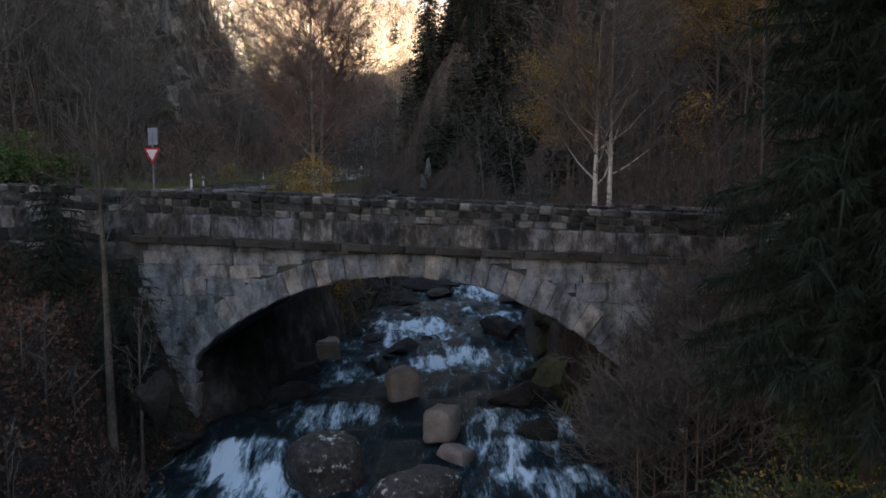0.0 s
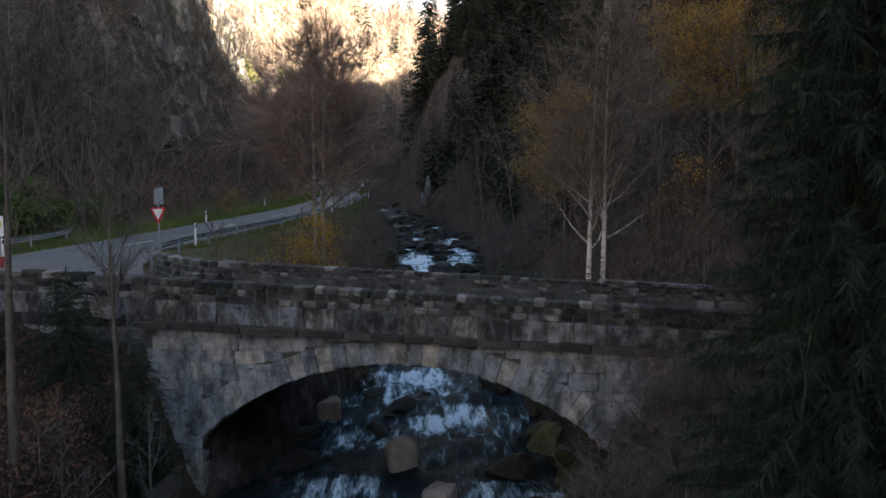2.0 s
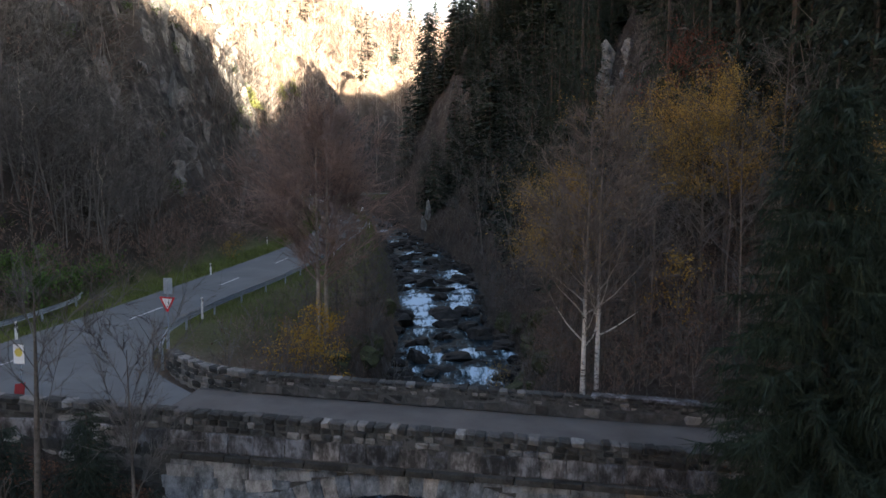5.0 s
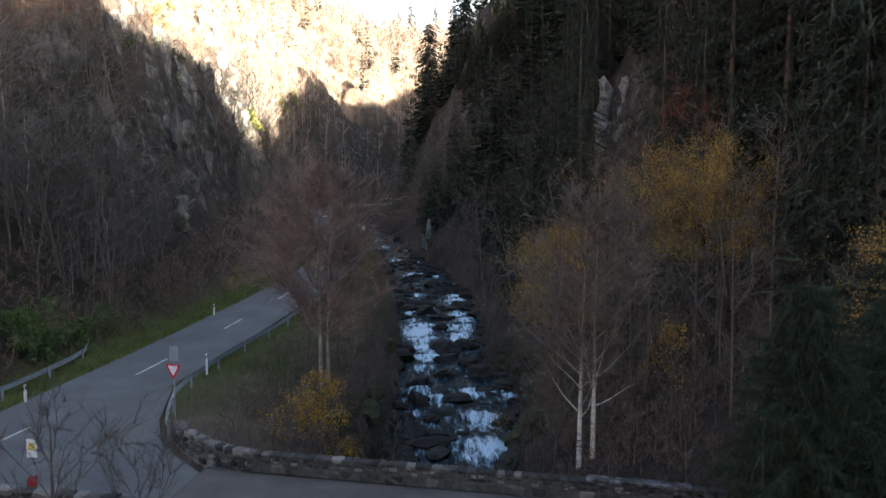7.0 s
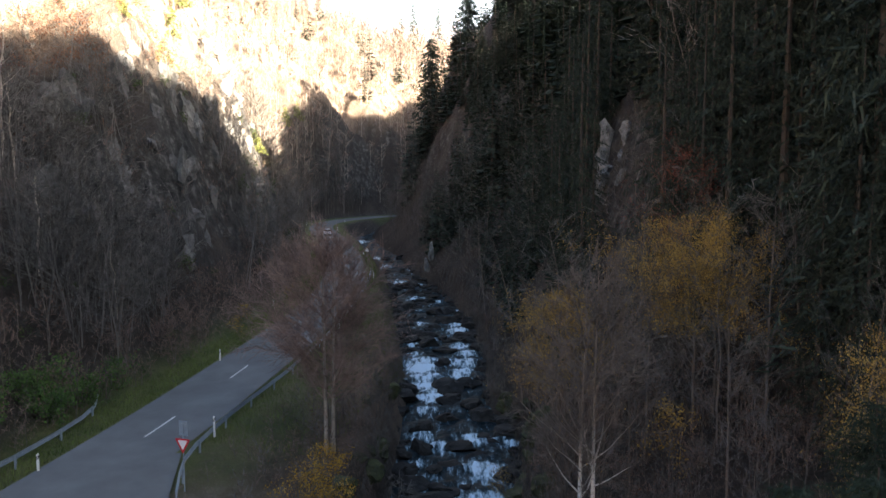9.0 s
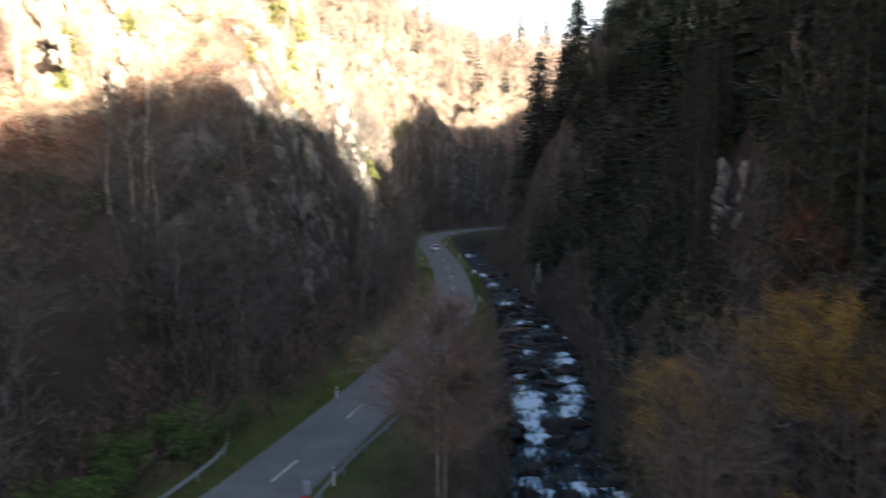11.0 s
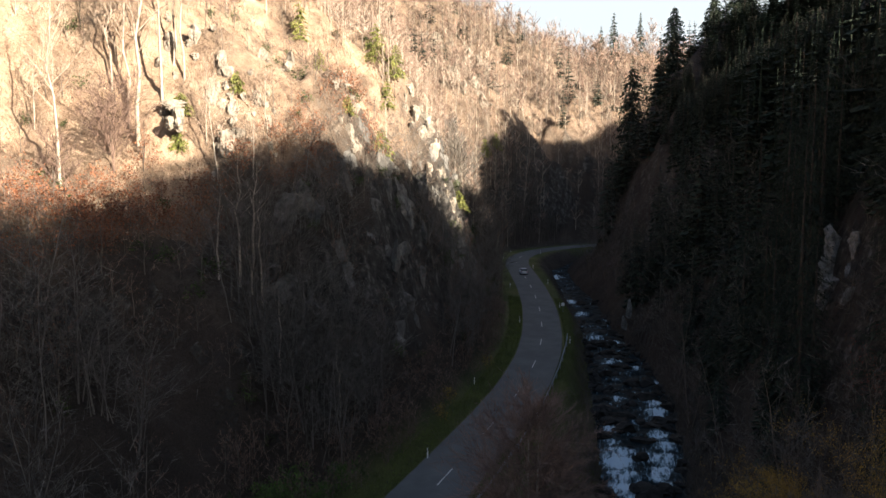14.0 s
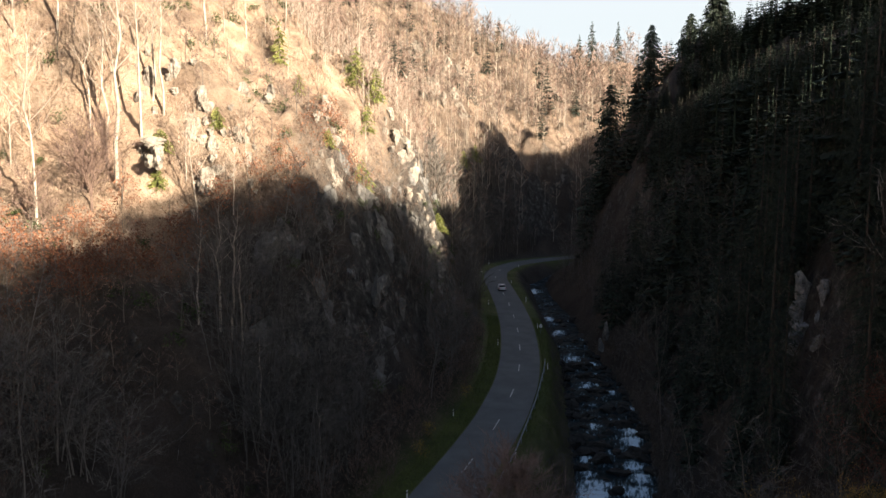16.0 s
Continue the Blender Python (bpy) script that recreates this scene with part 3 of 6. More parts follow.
def spruce_tree(seed, height, radius, whorls=22, per=8, low=0.06, sides=5, detail=3):
    """Arrays of a spruce: slot 0 bark, slot 1 needled boughs that droop."""
    rng = np.random.default_rng(seed)
    b = Builder()
    tube(b, [(0, 0, -0.6), (0.05, 0, height * 0.5), (0, 0, height)], [height * 0.013 + 0.04, height * 0.008, 0.02], sides, 0)
    verts, faces = [], []
    for k in range(whorls):
        t = low + (1 - low) * ((k + rng.uniform(-0.3, 0.3)) / whorls)
        z0 = height * min(t, 0.995)
        reach = radius * (1 - t) ** 0.65 * rng.uniform(0.8, 1.15) + 0.12
        n = max(4, round(per * (1 - 0.45 * t)))
        for j in range(n):
            a = 2 * math.pi * (j + rng.uniform(-0.3, 0.3)) / n + k * 1.3
            r = reach * rng.uniform(0.65, 1.2)
            out = np.array([math.cos(a), math.sin(a), 0.0])
            tang = np.array([-math.sin(a), math.cos(a), 0.0])
            drop = r * rng.uniform(0.15, 0.5)
            spine = [np.array([0, 0, z0]) + out * r * q + np.array([0, 0, -drop * (q ** 1.3) + 0.25 * r * max(0, q - 0.75)]) for q in np.linspace(0, 1, detail + 1)]
            for q in range(detail):
                s0, s1 = spine[q], spine[q + 1]
                for sgn in (1, -1):
                    w = r * rng.uniform(0.16, 0.32) * (1.1 - 0.6 * q / detail)
                    tipp = (s0 + s1) / 2 + tang * sgn * w + out * r * 0.14 + np.array([0, 0, -w * rng.uniform(0.2, 0.7)])
                    i = len(verts)
                    verts += [s0, s1, tipp]
                    faces.append((i, i + 1, i + 2))
                i = len(verts)
                hang = (s0 + s1) / 2 + np.array([0, 0, -r * rng.uniform(0.10, 0.26)])
                verts += [s0, s1, hang]
                faces.append((i, i + 1, i + 2))
    b.add(verts, faces, 1)
    return b.arrays()


def light_tree(seed, height, spread, limbs=12, twigs=44, twig_w=0.06):
    """Arrays of a leafless tree for the far hills: a trunk and slivers for its limbs and twigs."""
    rng = np.random.default_rng(seed)
    b = Builder()
    top = np.array([rng.normal(0, 0.4), rng.normal(0, 0.4), height])
    tube(b, [(0, 0, -0.5), tuple(top)], [height * 0.012, 0.03], 3, 0)
    t = rng.uniform(0.3, 0.95, limbs)
    st = top * t[:, None]
    a = rng.uniform(0, 6.283, limbs)
    ln = spread * (1.1 - 0.7 * t)
    en = st + np.stack([np.cos(a) * ln, np.sin(a) * ln, ln * rng.uniform(0.5, 1.3, limbs)], -1)
    slivers(b, st, en, twig_w * 1.3, rng, 0)
    k = rng.integers(0, limbs, twigs)
    s2 = st[k] + (en[k] - st[k]) * rng.uniform(0.2, 1.0, (twigs, 1))
    d = rng.normal(0, 0.5, (twigs, 3)) + (en[k] - st[k]) / (np.linalg.norm(en[k] - st[k], axis=1, keepdims=True)) + np.array([0, 0, 0.3])
    slivers(b, s2, s2 + d * spread * rng.uniform(0.2, 0.5, (twigs, 1)), twig_w, rng, 1)
    return b.arrays()


def sliver_spruce(seed, height, radius, whorls=28, per=7, n=15, low=0.03, width=0.075, reach=2.2, shape=0.75):
    """Arrays of a spruce of the middle distance: boughs of narrow hanging slivers."""
    rng = np.random.default_rng(seed)
    b = Builder()
    tube(b, [(0, 0, -0.6), (0, 0, height)], [height * 0.012 + 0.03, 0.02], 5, 0)
    st, en = [], []
    for k in range(whorls):
        t = min(max(low + (1 - low) * (k + rng.uniform(-0.4, 0.4)) / whorls, low), 0.985)
        for j in range(max(4, round(per * (1 - 0.4 * t)))):
            a = rng.uniform(0, 6.283)
            r = (radius * (1 - t) ** shape + 0.2) * rng.uniform(0.6, 1.15)
            out = np.array([math.cos(a), math.sin(a), 0.0])
            q = rng.uniform(0.1, 1.0, (n, 1))
            s = np.array([0, 0, height * t]) + out * r * q + np.array([0, 0, -0.4 * r]) * q ** 1.3
            d = out * 0.5 + rng.normal(0, 0.45, (n, 3)) + np.array([0, 0, -0.45])
            st.append(s - d * 0.1 * r), en.append(s + d * min(r, reach) * rng.uniform(0.15, 0.34, (n, 1)))
    slivers(b, np.concatenate(st), np.concatenate(en), width, rng, 1)
    return b.arrays()


def planted(name, templates, places, mats, label, category, lean=0.0, cap=0.0, clear=0.0):
    """One sheet of woodland out of many copies of a few trees; those of height cap stay under the line of sight from the far slope to the sun."""
    rng = np.random.default_rng(len(places))
    vs, fs, ms, n = [], [], [], 0
    for x, y, z, s in places:
        room = 99.0
        if cap and y + 0.467 * (x + 34) < 340:
            room = (float(np.interp(y + 0.467 * (x + 34), EDGE_Y, EDGE_Z)) + 0.433 * (x + 34) - z) / cap
            s = min(s, room * rng.uniform(0.85, 1.0))
            if s < 0.2 or room * cap < clear:
                continue
        v, f, m = templates[rng.integers(len(templates))]
        a = rng.uniform(0, 6.283)
        c, sn = math.cos(a) * s, math.sin(a) * s
        tall = min(s * rng.uniform(0.85, 1.2), room)
        lx, ly = rng.normal(0, lean, 2)
        vs.append(np.stack([v[:, 0] * c - v[:, 1] * sn + x + v[:, 2] * lx, v[:, 0] * sn + v[:, 1] * c + y + v[:, 2] * ly, v[:, 2] * tall + z], -1))
        fs.append(f + n)
        ms.append(m)
        n += len(v)
    me = mesh_of(name, np.concatenate(vs), np.concatenate(fs), mats, np.concatenate(ms))
    return tagged(new(name, me), label, category, kind="stuff")


def scattered(seed, count, x0, x1, y0, y1, keep, lo, hi):
    """Places on the ground, at random, where keep(x, y, z, d_left, d_right) holds."""
    rng = np.random.default_rng(seed)
    x, y = rng.uniform(x0, x1, count), rng.uniform(y0, y1, count)
    z = ground_z(x, y)
    ok = keep(x, y, z, side_of(LEFT_FOOT, x, y), -side_of(RIGHT_FOOT, x, y)) & (rng.uniform(0, 1, count) < 1)
    return np.stack([x, y, z - 0.1, rng.uniform(lo, hi, count)], -1)[ok]


# ---- more materials ----
M_BIRCH, nt, p = material("birch_bark", 0.8)
n1 = stuff_noise(nt, 3.0, 4.0, 0.6, (1.0, 1.0, 4.0))
white = ramp(nt, n1, [(0.36, (0.05, 0.045, 0.04)), (0.44, (0.55, 0.52, 0.47)), (0.7, (0.74, 0.71, 0.66))])
height = nt.nodes.new("ShaderNodeSeparateXYZ")
nt.links.new(nt.nodes.new("ShaderNodeTexCoord").outputs["Object"], height.inputs[0])
young = ramp(nt, maths(nt, "ADD", maths(nt, "MULTIPLY", height.outputs[2], 0.08), maths(nt, "MULTIPLY", n1, 0.3)), [(0.40, (0, 0, 0)), (0.62, (1, 1, 1))])
nt.links.new(mixed(nt, young, white, (0.20, 0.165, 0.14)), p.inputs["Base Color"])
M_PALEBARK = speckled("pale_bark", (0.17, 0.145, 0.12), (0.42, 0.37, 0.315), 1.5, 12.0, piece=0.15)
M_BOULDER = speckled("wet_boulder", (0.008, 0.008, 0.008), (0.042, 0.040, 0.037), 1.2, 12.0, 0.85, piece=0.35, per_object=True, strength=0.7, distance=0.05)
M_TANROCK = speckled("tan_granite", (0.13, 0.105, 0.09), (0.30, 0.25, 0.22), 1.5, 16.0, 0.8, strength=0.6, distance=0.04)
M_LICHEN, nt, p = material("lichened_boulder", 0.75)
n1, n2 = stuff_noise(nt, 1.3), stuff_noise(nt, 5.5, 6.0, 0.7)
base = ramp(nt, n2, [(0.35, (0.022, 0.020, 0.019)), (0.65, (0.095, 0.084, 0.078))])
spots = ramp(nt, maths(nt, "ADD", maths(nt, "MULTIPLY", n2, 0.8), maths(nt, "MULTIPLY", n1, 0.45)), [(0.70, (0, 0, 0)), (0.76, (1, 1, 1))])
nt.links.new(mixed(nt, spots, base, (0.62, 0.62, 0.56)), p.inputs["Base Color"])
bump(nt, p, n2, 0.7, 0.05)
M_PALEROCK = speckled("pale_cliff", (0.07, 0.062, 0.052), (0.33, 0.30, 0.26), 0.7, 6.0, strength=0.9, distance=0.12)
M_CLIFF = speckled("cliff_rock", (0.038, 0.038, 0.038), (0.165, 0.164, 0.158), 0.6, 5.0, strength=0.9, distance=0.12)
M_STEEL = speckled("galvanised_steel", (0.20, 0.245, 0.29), (0.32, 0.38, 0.43), 2.0, 30.0, 0.45, strength=0.05)
M_STEEL.node_tree.nodes["Principled BSDF"].inputs["Metallic"].default_value = 0.15
M_WHITE = speckled("white_plastic", (0.68, 0.68, 0.67), (0.82, 0.82, 0.81), 4.0, 30.0, 0.5, strength=0.05)
M_BLACK = speckled("black_plastic", (0.02, 0.02, 0.02), (0.04, 0.04, 0.04), 4.0, 30.0, 0.5, strength=0.05)
M_RED = speckled("red_sign_film", (0.50, 0.02, 0.03), (0.62, 0.035, 0.045), 4.0, 30.0, 0.4, strength=0.02)
M_SIGNWHITE = speckled("white_sign_film", (0.74, 0.74, 0.74), (0.85, 0.85, 0.85), 4.0, 30.0, 0.4, strength=0.02)
M_SIGNYELLOW = speckled("yellow_sign_film", (0.62, 0.48, 0.10), (0.72, 0.58, 0.14), 4.0, 30.0, 0.4, strength=0.02)
M_LINE = speckled("road_paint", (0.42, 0.42, 0.41), (0.68, 0.68, 0.66), 1.0, 25.0, 0.7, strength=0.1)
M_GRASS = speckled("verge_grass", (0.048, 0.082, 0.018), (0.17, 0.20, 0.055), 0.4, 4.0, piece=0.5, strength=0.0)
M_CARPAINT = speckled("silver_car_paint", (0.62, 0.63, 0.64), (0.72, 0.73, 0.74), 2.0, 20.0, 0.3, strength=0.0)
M_GLASS = speckled("dark_car_glass", (0.015, 0.017, 0.02), (0.03, 0.033, 0.036), 2.0, 20.0, 0.08, strength=0.0)
M_LAMPRED = speckled("tail_lamp_red", (0.40, 0.015, 0.015), (0.5, 0.02, 0.02), 4.0, 30.0, 0.25, strength=0.0)
M_DECK = speckled("gravelly_asphalt", (0.075, 0.070, 0.065), (0.15, 0.14, 0.132), 0.5, 50.0, 0.9, strength=0.2, distance=0.005)

# masonry: one tint a stone, with dark runs of damp down the face
M_STONE, nt, p = material("bridge_stone", 0.9)
rnd = nt.nodes.new("ShaderNodeObjectInfo").outputs["Random"]
tint = ramp(nt, rnd, [(0.0, (0.22, 0.25, 0.28)), (0.45, (0.29, 0.32, 0.35)), (0.7, (0.32, 0.335, 0.345)), (0.92, (0.37, 0.36, 0.345)), (1.0, (0.47, 0.445, 0.415))])
n1, n2 = stuff_noise(nt, 3.0), stuff_noise(nt, 22.0, 4.0)
runs = stuff_noise(nt, 1.6, 6.0, 0.7, (1.3, 1.3, 0.7))
lich = stuff_noise(nt, 6.5, 6.0, 0.75)
grain = ramp(nt, maths(nt, "ADD", maths(nt, "MULTIPLY", n1, 0.6), maths(nt, "MULTIPLY", n2, 0.4)), [(0.3, (0.5,) * 3), (0.7, (1.3,) * 3)])
damp = ramp(nt, runs, [(0.36, (0.28, 0.285, 0.285)), (0.47, (0.66, 0.66, 0.65)), (0.58, (1.08, 1.08, 1.08))])
col = mixed(nt, 1.0, mixed(nt, 1.0, tint, grain, "MULTIPLY"), damp, "MULTIPLY")
col = mixed(nt, ramp(nt, lich, [(0.60, (0, 0, 0)), (0.68, (0.55,) * 3)]), col, (0.50, 0.52, 0.50))
nt.links.new(col, p.inputs["Base Color"])
bump(nt, p, maths(nt, "ADD", n1, n2), 0.8, 0.06)
M_SLAB, nt, p = material("stained_bluish_stone", 0.85)
rnd = nt.nodes.new("ShaderNodeObjectInfo").outputs["Random"]
tint = ramp(nt, rnd, [(0.0, (0.13, 0.142, 0.16)), (0.5, (0.19, 0.205, 0.23)), (0.8, (0.20, 0.20, 0.205)), (1.0, (0.29, 0.285, 0.28))])
n1, n2 = stuff_noise(nt, 3.5), stuff_noise(nt, 24.0, 4.0)
runs = stuff_noise(nt, 1.3, 6.0, 0.72, (1.7, 1.7, 0.8))
damp = ramp(nt, runs, [(0.40, (0.17, 0.165, 0.155)), (0.50, (0.50, 0.48, 0.46)), (0.60, (1.1, 1.1, 1.1))])
grain = ramp(nt, maths(nt, "ADD", maths(nt, "MULTIPLY", n1, 0.6), maths(nt, "MULTIPLY", n2, 0.4)), [(0.3, (0.6,) * 3), (0.7, (1.3,) * 3)])
nt.links.new(mixed(nt, 1.0, mixed(nt, 1.0, tint, grain, "MULTIPLY"), damp, "MULTIPLY"), p.inputs["Base Color"])
bump(nt, p, maths(nt, "ADD", n1, n2), 0.6, 0.03)
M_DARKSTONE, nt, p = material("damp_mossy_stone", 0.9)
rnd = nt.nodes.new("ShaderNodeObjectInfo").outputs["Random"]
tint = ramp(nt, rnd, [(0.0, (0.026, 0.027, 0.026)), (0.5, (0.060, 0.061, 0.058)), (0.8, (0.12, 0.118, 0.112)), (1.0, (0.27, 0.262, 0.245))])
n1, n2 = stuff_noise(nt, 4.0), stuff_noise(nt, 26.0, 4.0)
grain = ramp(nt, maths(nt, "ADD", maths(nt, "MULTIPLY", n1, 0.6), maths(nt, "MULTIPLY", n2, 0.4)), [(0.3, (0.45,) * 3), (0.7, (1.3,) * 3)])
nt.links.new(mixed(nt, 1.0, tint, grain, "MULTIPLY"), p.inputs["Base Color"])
bump(nt, p, maths(nt, "ADD", n1, n2), 0.7, 0.03)


def empty(name, m, label="", category="", group="", kind=""):
    ob = new(name)
    ob.matrix_basis = m
    return tagged(ob, label, category, group, kind)


def box(bm, x0, x1, y0, y1, z0, z1):
    r = bmesh.ops.create_cube(bm, size=1.0)
    for v in r["verts"]:
        v.co = Vector((x0 + (v.co.x + 0.5) * (x1 - x0), y0 + (v.co.y + 0.5) * (y1 - y0), z0 + (v.co.z + 0.5) * (z1 - z0)))
    return r["verts"]


def prism(bm, outline, y0, y1):
    """A flat outline in x and z, given depth along y."""
    a = [bm.verts.new((x, y0, z)) for x, z in outline]
    b = [bm.verts.new((x, y1, z)) for x, z in outline]
    bm.faces.new(a)
    bm.faces.new(b[::-1])
    for k in range(len(outline)):
        j = (k + 1) % len(outline)
        bm.faces.new((a[j], a[k], b[k], b[j]))
    bmesh.ops.recalc_face_normals(bm, faces=bm.faces[:])


# ---- arch bridge: u along it, v across it, z up ----
BRIDGE_AT = Matrix(((BR_U.x, BR_N.x, 0, 0), (BR_U.y, BR_N.y, 0, 20.45), (0, 0, 1, 0), (0, 0, 0, 1)))
ARCH_U, ARCH_TOP, ARCH_R, SPAN = -1.25, 2.41, 9.2, 6.42


def arch_z(u, extra=0.0):
    d = np.clip((ARCH_R + extra) ** 2 - (u - ARCH_U) ** 2, 0, None)
    return ARCH_TOP - ARCH_R + np.sqrt(d)


def cornice_z(u):
    return 3.04 - 0.031 * u


def parapet_z(u):
    return 4.56 - 0.041 * u


def deck_z(u):
    return parapet_z(u) - 0.86


bridge = empty("arch_bridge", BRIDGE_AT, "old grey stone arch bridge with parapets over a mountain stream", "bridge")
bm = bmesh.new()
outline = [(-10.5, float(deck_z(-10.5)) - 0.05), (-10.5, -3.5), (ARCH_U - SPAN, -3.5)]
outline += [(ARCH_U + SPAN * t, float(arch_z(ARCH_U + SPAN * t))) for t in np.linspace(-1, 1, 33)]
outline += [(ARCH_U + SPAN, -3.5), (11.5, -3.5), (11.5, float(deck_z(11.5)) - 0.05)]
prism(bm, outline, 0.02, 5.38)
part("vault", bm, M_MORTAR, bridge, "dark masonry of the vault and abutments")
bm = bmesh.new()
prism(bm, [(-10.4, float(deck_z(-10.4))), (-10.4, float(deck_z(-10.4)) - 0.3), (24, float(deck_z(24)) - 0.3), (24, float(deck_z(24)))], 0.44, 4.96)
part("roadway", bm, M_DECK, bridge, "worn grey asphalt roadway")
for v0, v1, name, u0, u1 in ((0.03, 0.42, "near_parapet", -24.0, 12.0), (4.98, 5.37, "far_parapet", -8.4, 12.0)):
    bm = bmesh.new()
    low = cornice_z if v0 < 1 else deck_z
    prism(bm, [(u0, float(parapet_z(u0)) - 0.06), (u0, -1.0 if v0 < 1 else 3.2), (-9.5 if v0 < 1 else u0 + 0.1, -1.0 if v0 < 1 else 3.2), (-9.4 if v0 < 1 else u0 + 0.2, float(low(-9.4))), (u1, float(low(u1))), (u1, float(parapet_z(u1)) - 0.06)], v0, v1)
    part(name, bm, M_MORTAR, bridge, "parapet of squared rubble under irregular coping stones")
near_parapet = next(o for o in bridge.children if o.name.startswith("near_parapet"))
far_parapet = next(o for o in bridge.children if o.name.startswith("far_parapet"))
# flared wing of the far parapet, which swings back to the road
bm = bmesh.new()
wing = [(-8.4, 5.0), (-9.6, 5.4), (-10.9, 6.0), (-12.4, 7.2), (-13.4, 8.3)]
for k in range(len(wing) - 1):
    (ua, va), (ub, vb) = wing[k], wing[k + 1]
    za, zb = parapet_z(ua) - 0.05 * k, parapet_z(ub) - 0.05 * (k + 1)
    nx_, ny_ = (vb - va), -(ub - ua)
    ln = math.hypot(nx_, ny_)
    nx_, ny_ = nx_ / ln * 0.36, ny_ / ln * 0.36
    ring = [(ua, va), (ub, vb), (ub + nx_, vb + ny_), (ua + nx_, va + ny_)]
    lo = [bm.verts.new((u, v, 2.6)) for u, v in ring]
    hi = [bm.verts.new((u, v, z)) for (u, v), z in zip(ring, (za, zb, zb, za))]
    bm.faces.new(hi)
    for a in range(4):
        b = (a + 1) % 4
        bm.faces.new((lo[a], lo[b], hi[b], hi[a]))
bmesh.ops.recalc_face_normals(bm, faces=bm.faces[:])
wing_wall = part("wing_wall", bm, M_DARKSTONE, bridge, "flared wing wall of dark rubble")

STONES = [block_mesh("stone", M_STONE, 0.07, 0.045, k) for k in range(6)]
SLABS = [block_mesh("slab", M_SLAB, 0.09, 0.065, 40 + k) for k in range(5)]
M_STRING = speckled("dark_string_course", (0.022, 0.022, 0.020), (0.085, 0.083, 0.076), 2.0, 14.0, piece=0.3, per_object=True, strength=0.5)
STRINGS = [block_mesh("string_stone", M_STRING, 0.05, 0.03, 60 + k) for k in range(3)]
DARKS = [block_mesh("dark_stone", M_DARKSTONE, 0.17, 0.10, 20 + k) for k in range(6)]
rs = random.Random(7)


def stone(name, meshes, parent, u, v, z, w, d, h, tilt=0.0, turn=0.0):
    ob = new(name, rs.choice(meshes))
    ob.parent = parent
    ob.matrix_basis = Matrix.Translation((u, v, z)) @ Euler((0, tilt, turn)).to_matrix().to_4x4() @ Matrix.Diagonal((w, d, h, 1))
    return ob


# ring of arch stones on both faces
n_v = 31
half = math.asin(SPAN / ARCH_R)
for face_v, depth in ((0.19, 0.5), (5.24, 0.5)):
    for k in range(n_v):
        a = -half + 2 * half * (k + 0.5) / n_v
        thick = 0.70 + 0.28 * abs(a / half) ** 1.5 + rs.uniform(-0.05, 0.06)
        r = ARCH_R + thick / 2 - 0.03
        stone("voussoir", STONES, bridge, ARCH_U + r * math.sin(a), face_v + rs.uniform(-0.015, 0.015), ARCH_TOP - ARCH_R + r * math.cos(a), 2 * half * (r + 0.1) / n_v * rs.uniform(0.98, 1.02), depth, thick, tilt=a)
# spandrels: irregular rubble between the ring and the string course
z = -2.6
while z < 3.45:
    h = rs.uniform(0.36, 0.60)
    u = -9.4 + rs.uniform(0, 0.4)
    while u < 11.0:
        w = rs.uniform(0.5, 1.2)
        uc = u + w / 2
        over_ring = abs(uc - ARCH_U) < SPAN + 0.72
        below = abs(uc - ARCH_U) > SPAN + w / 2 - 0.05 and z + h < 0.1
        z0 = max(z, float(arch_z(uc, 0.80))) if over_ring and not below else z
        if abs(uc - ARCH_U) < SPAN and z < -0.3:
            z0 = 99
        z1 = min(z + h, float(cornice_z(uc)) + 0.02)
        if z1 - z0 > 0.10:
            stone("stone", STONES, bridge, uc, 0.16 + rs.uniform(-0.02, 0.02), (z0 + z1) / 2, w * rs.uniform(0.96, 1.04), 0.42, (z1 - z0) * rs.uniform(0.98, 1.12), tilt=rs.uniform(-0.1, 0.1))
        u += w
    z += h
# squared quoins under the springing on both faces
for side in (-1, 1):
    for face_v in (0.16, 5.24):
        for j in range(6):
            w = 0.95 if j % 2 else 0.62
            stone("quoin", STONES, bridge, ARCH_U + side * (SPAN + w / 2 - 0.04), face_v, -2.55 + j * 0.44, w, 0.52, 0.43)
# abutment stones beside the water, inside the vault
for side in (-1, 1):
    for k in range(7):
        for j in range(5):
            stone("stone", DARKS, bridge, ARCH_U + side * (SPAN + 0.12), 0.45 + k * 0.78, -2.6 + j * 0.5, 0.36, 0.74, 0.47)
# string course
u = -9.6
while u < 11:
    w = rs.uniform(0.8, 1.5)
    stone("string_stone", STRINGS, near_parapet, u + w / 2, 0.10, cornice_z(u + w / 2) + 0.11, w * 0.99, 0.66, 0.2, tilt=0.031)
    u += w
